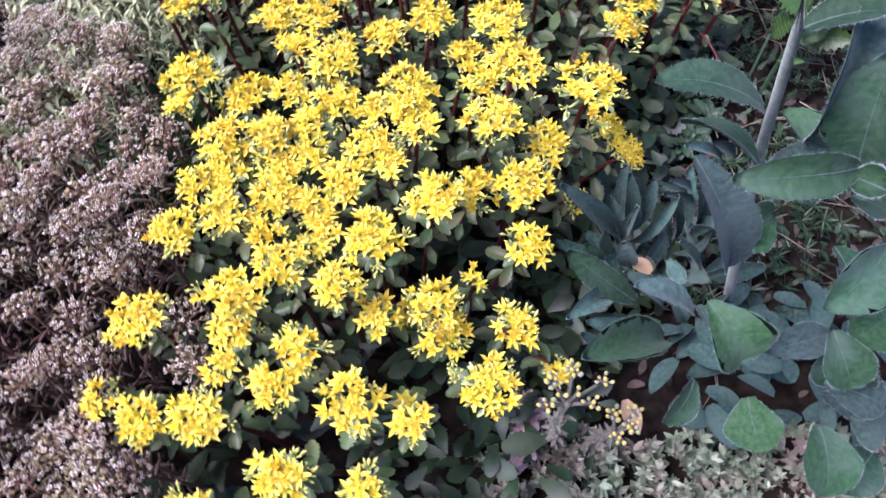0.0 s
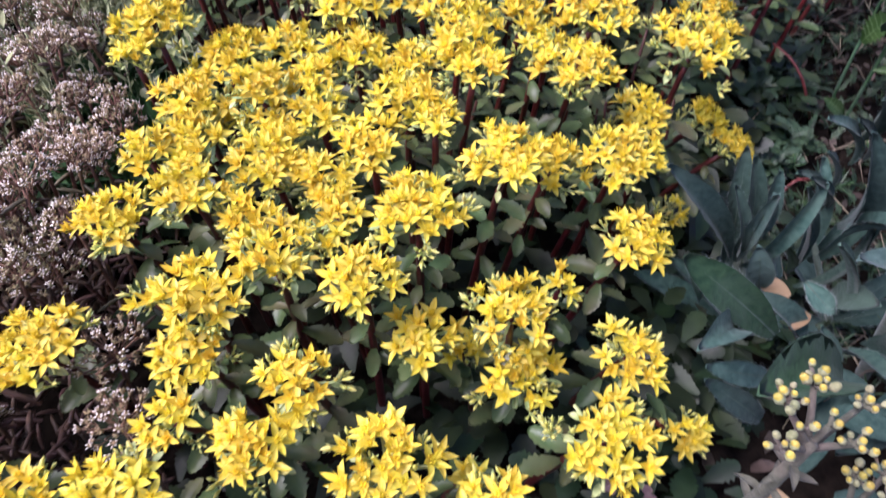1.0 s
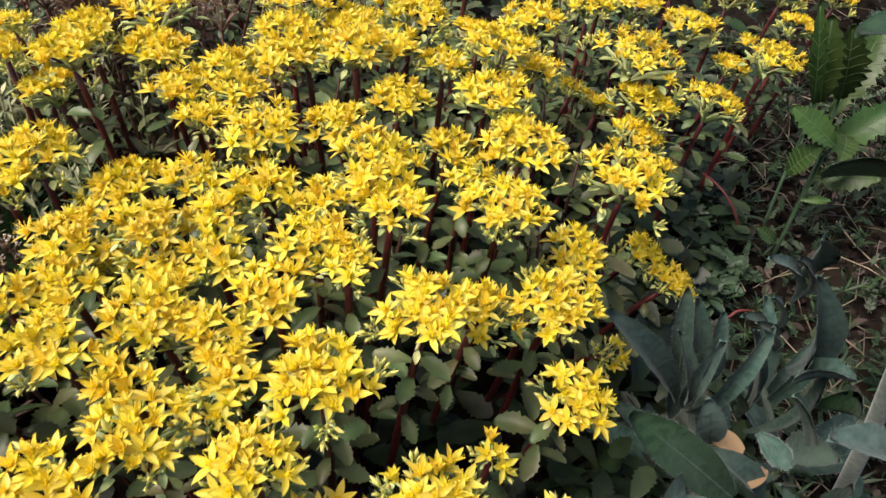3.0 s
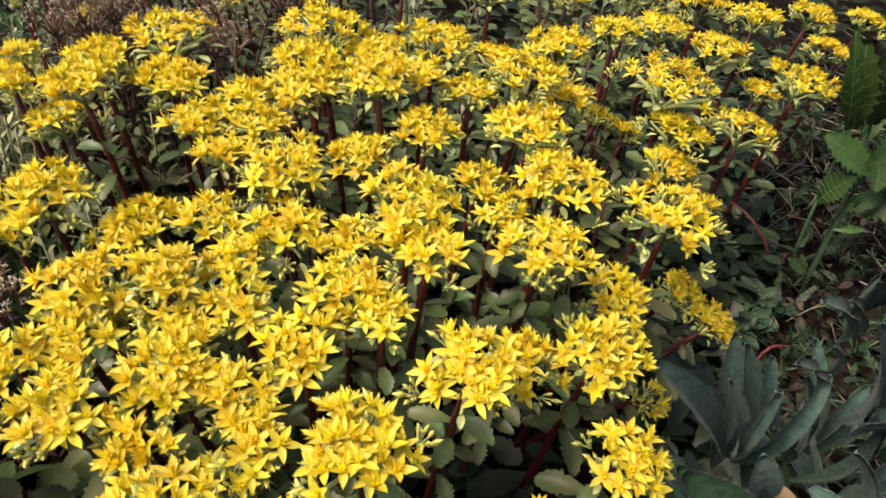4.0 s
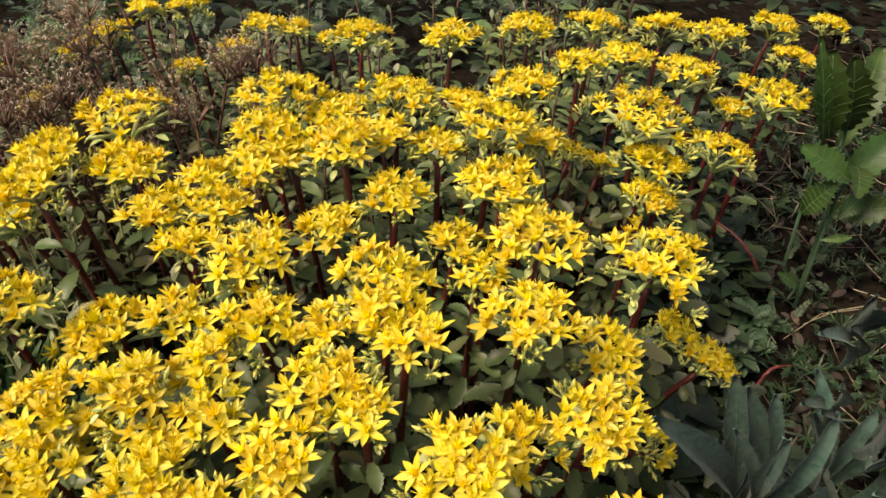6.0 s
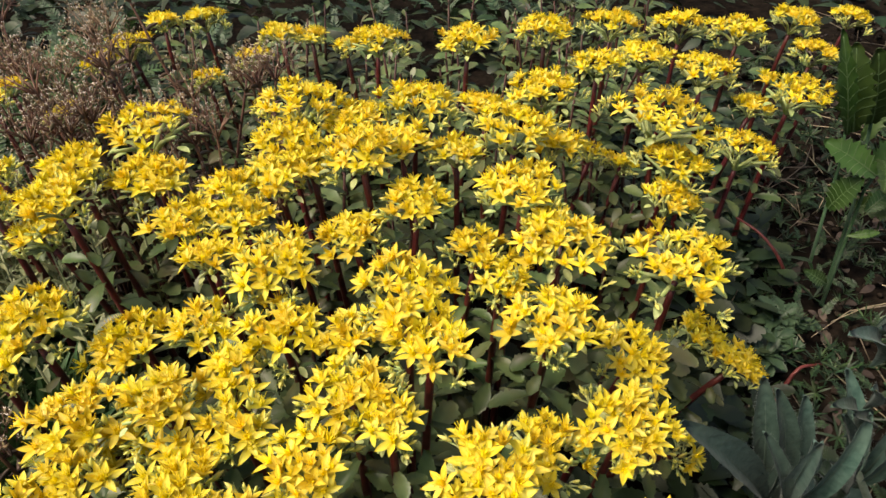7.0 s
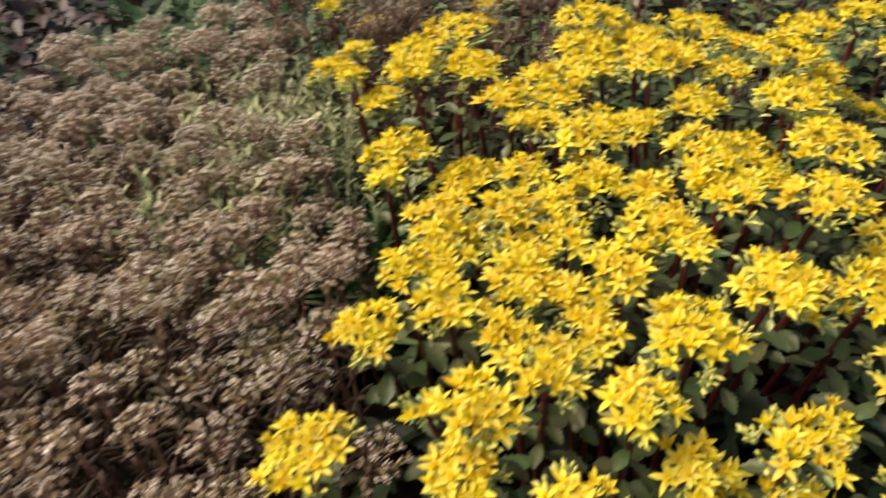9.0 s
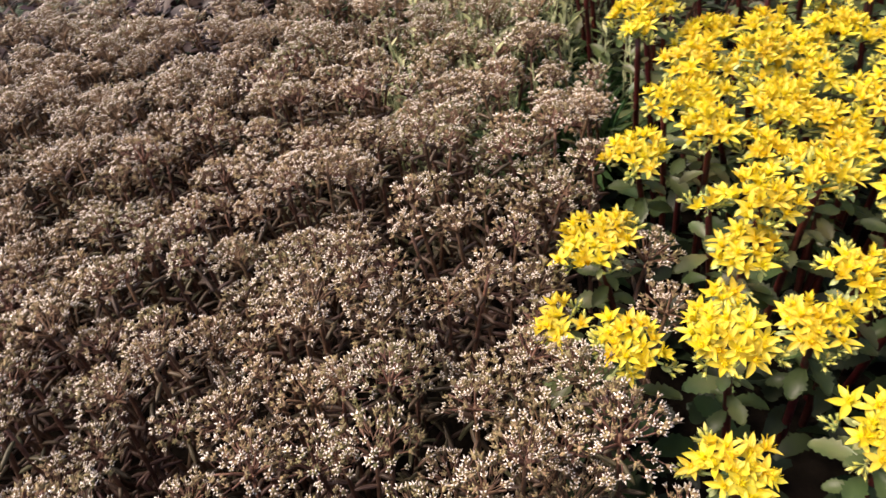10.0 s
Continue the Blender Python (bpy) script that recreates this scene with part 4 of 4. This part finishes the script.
felt_leaf(mullein, (0.292, 0.217, 0.180), (0.255, 0.214, 0.200), 0.0386)
felt_leaf(mullein, (0.288, 0.171, 0.080), (0.323, 0.164, 0.100), 0.0293)
felt_leaf(mullein, (0.326, 0.133, 0.060), (0.288, 0.104, 0.060), 0.0343)
felt_leaf(mullein, (0.245, 0.267, 0.220), (0.219, 0.304, 0.250), 0.0299)
felt_leaf(mullein, (0.312, 0.205, 0.150), (0.285, 0.188, 0.140), 0.0366)
for k in range(12):
    a = k * 2.4
    bx, by = (0.17, 0.295) if k % 2 else (0.235, 0.30)
    q, rise, wide = DRY.uniform(0.05, 0.08), DRY.uniform(0.030, 0.060), DRY.uniform(0.014, 0.020)
    if math.sin(a) > -0.3 or k % 3 == 0:
        felt_leaf(rosette_a if k % 2 else rosette_b, (bx, by, 0.02), (bx + math.cos(a) * q, by + math.sin(a) * q, rise), wide)


for k in range(10):
    a = k * 2.4
    bx, by, bz = (0.157, 0.313, 0.085) if k % 2 else (0.207, 0.318, 0.075)
    q = DRY.uniform(0.012, 0.034)
    felt_leaf(rosette_a if k % 2 else rosette_b, (bx + 0.2 * q * math.cos(a), by + 0.2 * q * math.sin(a), bz - DRY.uniform(0.0, 0.03)), (bx + math.cos(a) * q, by + math.sin(a) * q, bz + DRY.uniform(0.035, 0.075)), DRY.uniform(0.009, 0.015))


# ---- cream woolly flower ----
def floret_geo(seed, s):
    """A woolly egg-shaped bud with a rough yellow crown."""
    rnd = random.Random(seed)
    g = Geo()
    g.add(*tube([(0, 0, -s * 1.3), (0, 0, -s * 0.9), (0, 0, -s * 0.3), (0, 0, s * 0.35), (0, 0, s * 0.75)], [s * 0.3, s * 0.72, s * 0.98, s * 0.92, s * 0.66], 10), 0)
    g.v = [tuple(Vector(p) * rnd.uniform(0.88, 1.12)) for p in g.v]
    ring = 9
    rows = [(0.80, 0.45), (0.84, 0.62), (0.74, 0.90), (0.52, 1.15), (0.24, 1.30)]
    v = [(math.cos(6.2832 * (k + 0.5 * (j % 2)) / ring) * s * w * rnd.uniform(0.9, 1.1), math.sin(6.2832 * (k + 0.5 * (j % 2)) / ring) * s * w * rnd.uniform(0.9, 1.1), s * (h + rnd.uniform(-0.08, 0.08))) for j, (w, h) in enumerate(rows) for k in range(ring)]
    f = [(j * ring + k, j * ring + (k + 1) % ring, (j + 1) * ring + (k + 1) % ring, (j + 1) * ring + k) for j in range(len(rows) - 1) for k in range(ring)]
    f.append(tuple(range((len(rows) - 1) * ring, len(rows) * ring)))
    g.add(v, f, 1)
    return g


FLORETS = [floret_geo(800 + i, 0.0018).mesh("floret", [CREAM, FLORET_TIP]) for i in range(3)]
CLOSED = floret_geo(805, 0.0016).mesh("floret", [CREAM, CREAM])


def woolly_flower(path, joints):
    """A woolly stalk with short branches, each with a handful of buds set round its end."""
    plant = thing("woolly_everlasting", "woolly stalk with clustered cream and yellow buds", "flower", at=path[0])
    o = Vector(path[0])
    rnd = random.Random(3)
    n = len(path)
    g = Geo()
    g.add(*tube([Vector(p) - o for p in path], [0.0029 - 0.0010 * i / (n - 1) for i in range(n)], 9))
    part("stalk", g.mesh("stalk", [WOOLLY]), plant, "pale woolly stalk")
    lf = simple_leaf(0.013, 0.15, 0.7, 5, rows=6, thick=0.0012).mesh("leaf", [WOOLLY])
    for i in range(30):
        u = (0.1 + 0.85 * i / 30) * (n - 1)
        k = min(n - 2, int(u))
        p = Vector(path[k]).lerp(Vector(path[k + 1]), u - k) - o
        a = i * 2.4
        part("leaf", lf, plant, "small pale woolly leaf", Matrix.Translation(p) @ fit_to((math.cos(a), math.sin(a), 0.6)) @ Matrix.Scale(rnd.uniform(0.5, 0.8), 4))
    end = Vector(path[-1]) - o
    for jx, jy, jz, buds in joints:
        c = Vector((jx, jy, jz)) - o
        buds = round(buds * 1.6)
        b = Geo()
        b.add(*tube([end - Vector((0, 0, 0.004)), end.lerp(c, 0.5) - Vector((0, 0, 0.003)), c - Vector((0, 0, 0.003))], [0.0014, 0.0011, 0.0009], 7))
        branch = part("branch", b.mesh("branch", [WOOLLY]), plant)
        for i in range(buds):
            a, q = i * 2.4 + jx * 900, 0.0043 * math.sqrt((i + 0.3) / buds) * (1.15 if buds > 3 else 0.8)
            d = Vector((math.cos(a) * q, math.sin(a) * q, rnd.uniform(-0.001, 0.0015)))
            b = Geo()
            b.add(*tube([c - Vector((0, 0, 0.003)), c + d * 0.5 - Vector((0, 0, 0.0018)), c + d - Vector((0, 0, 0.0012))], [0.0008, 0.0007, 0.0006], 6))
            part("pedicel", b.mesh("pedicel", [WOOLLY]), branch)
            part("floret", CLOSED if rnd.random() < 0.25 else FLORETS[i % 3], branch, "cream bud with a yellow tip",
                 Matrix.Translation(c + d) @ fit_to(Vector((rnd.uniform(-0.3, 0.3), 1, 0)), up=d + Vector((-0.002, -0.003, 0.005))) @ Matrix.Scale(rnd.uniform(0.55, 0.92), 4))


woolly_flower([(0.092, 0.150, 0.0), (0.082, 0.138, 0.08), (0.070, 0.121, 0.16), (0.061, 0.112, 0.215), (0.0645, 0.1145, 0.241)],
              [(0.067, 0.1285, 0.2515, 5), (0.056, 0.1225, 0.2530, 5), (0.0598, 0.1165, 0.2485, 1), (0.0685, 0.1172, 0.2485, 1), (0.053, 0.111, 0.2480, 4), (0.084, 0.126, 0.2430, 4), (0.0765, 0.114, 0.2430, 4)])


woolly_flower([(0.112, 0.146, 0.0), (0.107, 0.135, 0.08), (0.103, 0.122, 0.14), (0.1015, 0.114, 0.185)],
              [(0.097, 0.119, 0.205, 5), (0.106, 0.112, 0.2045, 5), (0.0975, 0.106, 0.2030, 4), (0.111, 0.122, 0.200, 4)])


# ---- ground cover, debris and the growth behind ----
def tuft(seed, n, length, ratio, spread=1.0):
    """A small clump of leaves."""
    rnd = random.Random(seed)
    g = Geo()
    for i in range(n):
        a = i * 2.4 + rnd.uniform(-0.3, 0.3)
        k = simple_leaf(length * rnd.uniform(0.7, 1.1), ratio, rnd.uniform(-0.4, 0.6), seed + i, rows=3)
        g.join(k, fit_to((math.cos(a) * spread, math.sin(a) * spread, rnd.uniform(0.2, 1.2))))
    return g


def fern_spray(seed, length):
    """A feathery leaf with rows of small leaflets."""
    rnd = random.Random(seed)
    g = Geo()
    g.add(*tube([(0, 0, 0), (0, length * 0.5, length * 0.12), (0, length, 0)], [0.0009, 0.0007, 0.0003], 3))
    for i in range(10):
        u = 0.12 + 0.85 * i / 10
        for s in (-1, 1):
            k = simple_leaf(length * 0.26 * (1.05 - 0.7 * u), 0.2, 0.2, seed + i, rows=2)
            g.join(k, Matrix.Translation((0, length * u, length * 0.48 * u * (1 - u))) @ fit_to((s, 0.7, rnd.uniform(-0.1, 0.5))))
    return g


def straw_piece(seed):
    rnd = random.Random(seed)
    g = Geo()
    L = rnd.uniform(0.03, 0.08)
    g.add(*tube([(0, 0, 0), (rnd.uniform(-0.01, 0.01), L * 0.5, 0.004), (rnd.uniform(-0.015, 0.015), L, 0)], [0.0007, 0.0006, 0.0003], 4))
    return g


def clod(seed):
    """An uneven crumb of soil."""
    rnd = random.Random(seed)
    g = Geo()
    v, f = tube([(0, 0, -0.003), (0, 0.0005, -0.001), (0.0005, 0, 0.002), (0, 0, 0.0038)], [0.0018, 0.0042, 0.0038, 0.0014], 7)
    g.add([Vector(p) * rnd.uniform(0.75, 1.25) for p in v], f)
    return g


scatter_stuff("ground_cover", "low fleshy grey-green and pinkish ground cover", "ground cover", [COVER], 2500, (-0.06, -0.12, 0.62, 0.19, lambda x, y: y < 0.165 + 0.02 * math.sin(x * 30) and x > (0.02 if y > 0.10 else -0.035) + 0.5 * max(0, 0.13 - y)), [tuft(500 + i, 9, 0.009, 0.2) for i in range(5)], 31, (0.004, 0.032), 0.3, (0.7, 1.4))
scatter_stuff("low_felted_leaves", "low felted grey-green leaves between the taller plants", "foliage", [FUZZ], 70, (0.15, 0.15, 0.46, 0.30, lambda x, y: x > 0.10 + 0.40 * y), [simple_leaf(0.034, 0.23, 0.7, 560 + i, 0.7, 8, 0.0008) for i in range(5)], 45, (0.01, 0.06), 0.4)
scatter_stuff("dry_straw", "scattered straw and dead stalks on the soil", "straw", [STRAW], 420, (0.18, 0.2, 1.0, 1.1, lambda x, y: x > 0.06 + 0.40 * y), [straw_piece(520 + i) for i in range(7)], 33, (0.004, 0.02), 0.06)
# crumbs share the ground's painted-in shade
scatter_stuff("soil_clods", "small crumbs of soil lying on the bed, coloured as in shade", "soil", [SHADED_CLOD], 2600, (0.10, 0.16, 1.0, 1.1, lambda x, y: x > 0.03 + 0.40 * y), [clod(620 + i) for i in range(6)], 47, (-0.004, 0.006), 0.5, (0.4, 1.3))
scatter_stuff("leaf_litter", "brown dead leaves and stalk bits on dark soil", "leaf litter", [LITTER], 1800, (0.05, 0.12, 1.0, 1.1, lambda x, y: x > 0.02 + 0.40 * y), [simple_leaf(0.014, 0.22, 1.2, 530 + i, rows=4) for i in range(5)], 34, (0.003, 0.014), 0.15, (0.5, 1.4))
scatter_stuff("low_weeds", "small dark green weeds on the soil", "weeds", [WEED], 2200, (0.16, 0.22, 0.85, 1.0, lambda x, y: x > 0.05 + 0.40 * y), [fern_spray(540 + i, 0.020) for i in range(4)] + [tuft(546 + i, 9, 0.016, 0.06) for i in range(3)], 35, (0.003, 0.03), 0.5, (0.5, 1.2))
scatter_stuff("feathery_foliage", "feathery blue-green foliage behind the flowers", "foliage", [FERN], 1500, (-1.3, 0.5, 0.4, 1.7, lambda x, y: (y > 0.98 or x < -0.30 or (x < -0.05 and 0.75 < y)) and not in_brown(x, y)), [fern_spray(560 + i, 0.038) for i in range(5)], 37, (0.01, 0.11), 0.6, (0.6, 1.3))
scatter_stuff("fine_grass", "fine green shoots between the dried bed and the flowers", "foliage", [BRIGHT], 260, (-0.29, 0.37, -0.205, 0.50, lambda x, y: x < -0.17 - 0.10 * y), [tuft(610 + i, 10, 0.04, 0.05) for i in range(4)], 46, (0.03, 0.10), 0.9)
scatter_stuff("purple_foliage", "dark purplish leaves behind the dried bed", "foliage", [PURPLE], 1500, (-1.2, 0.42, -0.5, 1.0, lambda x, y: x < -0.575 - 0.25 * (y - 0.5) and not in_brown(x, y)), [leaf_geo(590 + i) for i in range(5)], 41, (0.02, 0.13), 0.5)
scatter_stuff("fine_green_foliage", "bright green fine foliage behind the dried bed", "foliage", [BRIGHT], 900, (-0.62, 0.60, -0.27, 1.0, lambda x, y: not in_brown(x, y) and x > -0.60), [fern_spray(595 + i, 0.05) for i in range(4)], 42, (0.02, 0.12), 0.6)
scatter_stuff("green_undergrowth", "dense green leaves behind the flower bed, darkened in colour for shade", "foliage", [SHADED_LEAF], 4600, (-1.3, 0.9, 1.3, 1.9, lambda x, y: True), [leaf_geo(580 + i) for i in range(6)], 39, (0.01, 0.16), 0.4, (0.7, 1.5))


def silver_shoot(seed, height):
    """An upright shoot with small narrow leaves."""
    rnd = random.Random(seed)
    g = Geo()
    bx, by = rnd.uniform(-0.02, 0.02), rnd.uniform(-0.02, 0.02)
    g.add(*tube([(0, 0, 0), (bx * 0.4, by * 0.4, height * 0.5), (bx, by, height)], [0.0012, 0.001, 0.0006], 4))
    for i in range(26):
        u = 0.25 + 0.75 * i / 26
        a = i * 2.4
        g.join(simple_leaf(rnd.uniform(0.007, 0.012), 0.15, 0.2, seed + i, rows=3), Matrix.Translation((bx * u * u, by * u * u, height * u)) @ fit_to((math.cos(a), math.sin(a), 1.0)))
    return g


SHOOTS = [silver_shoot(600 + i, 0.165).mesh("shoot", [SILVER]) for i in range(5)]
silver = thing("silver_leaved_herb", "grey-green herb with many small-leaved upright shoots", "plant", at=(-0.30, 0.53, 0))
for k in range(230):
    dx, dy = DRY.gauss(-0.02, 0.05), DRY.gauss(-0.03, 0.062)
    part("shoot", SHOOTS[k % 5], silver, m=Matrix.Translation((dx, dy, DRY.uniform(-0.02, 0.012))) @ Matrix.Rotation(DRY.uniform(0, 6.28), 4, "Z") @ Matrix.Rotation(DRY.uniform(-0.15, 0.15), 4, "X"))


# ---- green broad-leaved herb and small things on the soil ----
def green_leaf(plant, base, tip, width, teeth=0.16):
    rnd = random.Random(int(1e4 * (base[0] + tip[1])))
    base, tip = Vector(base), Vector(tip)
    prof = lambda u: width * 0.5 * (0.15 + 0.85 * max(0.0, math.sin(math.pi * (0.03 + 0.96 * u) ** 1.1))) * (1 + teeth * (1 if int(round(u * 18)) % 2 else -1))
    g = Geo()
    v, f = blade((tip - base).length * 1.05, prof, bend=0.7, fold=0.35, rows=18, thick=0.0009, lift=0.35, wave=0.03, rnd=rnd)
    g.add(v, f)
    leaf = part("leaf", g.mesh("leaf", [GREEN]), plant, m=Matrix.Translation(base - plant.location) @ fit_to(tip - base, up=Vector((-0.45, -0.55, 0.7)), roll=rnd.uniform(-0.3, 0.3)))
    rib = Geo()
    rib.add(*tube([Vector(v[k * 5 + 2]) for k in range(18)], [0.0008 - 0.00003 * k for k in range(18)], 5))
    for k in range(3, 15, 2):
        for c in (0, 4):
            rib.add(*tube([Vector(v[k * 5 + 2]), Vector(v[(k + 1) * 5 + (1 if c == 0 else 3)]), Vector(v[(k + 2) * 5 + c]) * 0.96 + Vector(v[(k + 2) * 5 + 2]) * 0.04], [0.0004, 0.0003, 0.0001], 4))
    part("vein", rib.mesh("vein", [VEIN]), leaf, "pale raised leaf veins")


herb = thing("broad_leaved_herb", "green broad-leaved herb with thin grey-green stalks", "plant", at=(0.340, 0.525, 0))
for p in ([(0.347, 0.538, 0.000), (0.332, 0.543, 0.030), (0.336, 0.552, 0.075), (0.343, 0.563, 0.115), (0.342, 0.568, 0.140)], [(0.338, 0.520, 0.000), (0.344, 0.528, 0.050), (0.356, 0.543, 0.100), (0.360, 0.543, 0.115)],
          [(0.350, 0.535, 0.000), (0.372, 0.565, 0.070), (0.386, 0.595, 0.130)]):
    g = Geo()
    g.add(*tube([Vector(q) - herb.location for q in p], [0.0017 - 0.00015 * i for i in range(len(p))], 7))
    part("stalk", g.mesh("stalk", [FUZZ_GREEN]), herb)
for bs, tp, w in (((0.342, 0.566, 0.140), (0.308, 0.563, 0.225), 0.013), ((0.349, 0.568, 0.140), (0.330, 0.573, 0.210), 0.026), ((0.386, 0.595, 0.130), (0.357, 0.581, 0.200), 0.030), ((0.359, 0.541, 0.115), (0.320, 0.558, 0.140), 0.023),
                  ((0.337, 0.551, 0.080), (0.346, 0.538, 0.115), 0.022), ((0.346, 0.531, 0.065), (0.368, 0.525, 0.070), 0.007), ((0.329, 0.515, 0.030), (0.308, 0.518, 0.045), 0.012), ((0.399, 0.582, 0.100), (0.371, 0.539, 0.100), 0.020),
                  ((0.375, 0.553, 0.070), (0.395, 0.558, 0.085), 0.016), ((0.390, 0.600, 0.110), (0.430, 0.640, 0.180), 0.032), ((0.395, 0.590, 0.080), (0.440, 0.585, 0.130), 0.030), ((0.380, 0.575, 0.060), (0.420, 0.545, 0.080), 0.026)):
    green_leaf(herb, bs, tp, w)


def small_rosette(x, y, z, r, m, label, seed):
    ob = thing("small_rosette", label, "plant", at=(x, y, z))
    rnd = random.Random(seed)
    kinds = []
    for q in range(4):
        g = Geo()
        g.add(*blade(r * rnd.uniform(0.8, 1.1), toothed(r * 0.22, rnd), bend=rnd.uniform(0.2, 1.0), fold=0.35, rows=16, thick=0.0005, wave=0.06, rnd=rnd))
        kinds.append(g.mesh("leaf", [m]))
    for i in range(18):
        a = i * 2.4
        part("leaf", kinds[i % 4], ob, m=fit_to((math.cos(a), math.sin(a), rnd.uniform(0.0, 1.3)), roll=rnd.uniform(-0.5, 0.5)) @ Matrix.Scale(rnd.uniform(0.55, 1.0), 4))


for k, (x, y) in enumerate(((0.262, 0.468), (0.245, 0.455), (0.278, 0.49), (0.288, 0.585), (0.30, 0.61), (0.27, 0.56))):
    small_rosette(x, y, 0.022, 0.022 + 0.003 * (k % 3), FERN, "small blue-green leaf rosette on the soil", 700 + k)
small_rosette(0.064, 0.146, 0.035, 0.026, PINK, "small pinkish woolly rosette beside the ground cover", 720)
small_rosette(0.066, 0.172, 0.035, 0.024, PINK, "small pinkish woolly rosette beside the ground cover", 721)


def bare_stalk(path, label):
    ob = thing("bare_stalk", label, "stalk", at=path[0])
    g = Geo()
    pts = [Vector(p) - Vector(path[0]) for p in path]
    a, d = pts[0], pts[-1]
    b = pts[1] * 1.2 - a * 0.2
    c = pts[-2] * 1.2 - d * 0.2
    curve = [a * (1 - u) ** 3 + b * 3 * u * (1 - u) ** 2 + c * 3 * u * u * (1 - u) + d * u ** 3 for u in [i / 12 for i in range(13)]]
    g.add(*tube(curve, [0.0017 - 0.00006 * i for i in range(13)], 7))
    part("stem", g.mesh("stem", [RED]), ob)


bare_stalk([(0.324, 0.543, -0.002), (0.296, 0.526, 0.040), (0.288, 0.545, 0.064), (0.274, 0.575, 0.062)], "bare arching red stalk over dark soil")
bare_stalk([(0.245, 0.43, 0.0), (0.262, 0.438, 0.025), (0.285, 0.442, 0.02)], "short red stalk lying on the soil")


def fallen_leaf(x, y, z, length, width, turn):
    ob = thing("fallen_leaf", "dry orange-brown leaf caught between felted leaves", "leaf", at=(x, y, z))
    g = Geo()
    g.add(*blade(length, lambda u: width * 0.5 * (0.25 + 0.75 * math.sin(math.pi * (0.06 + 0.9 * u))), bend=0.5, fold=0.3, rows=8, thick=0.0005))
    part("blade", g.mesh("blade", [DEAD]), ob, m=Matrix.Rotation(turn, 4, "Z") @ Matrix.Rotation(0.25, 4, "X") @ Matrix.Translation((0, -length / 2, 0)))


fallen_leaf(0.158, 0.270, 0.104, 0.020, 0.014, 0.9)
fallen_leaf(0.174, 0.256, 0.092, 0.018, 0.008, 2.2)
fallen_leaf(0.150, 0.165, 0.045, 0.028, 0.016, 0.2)
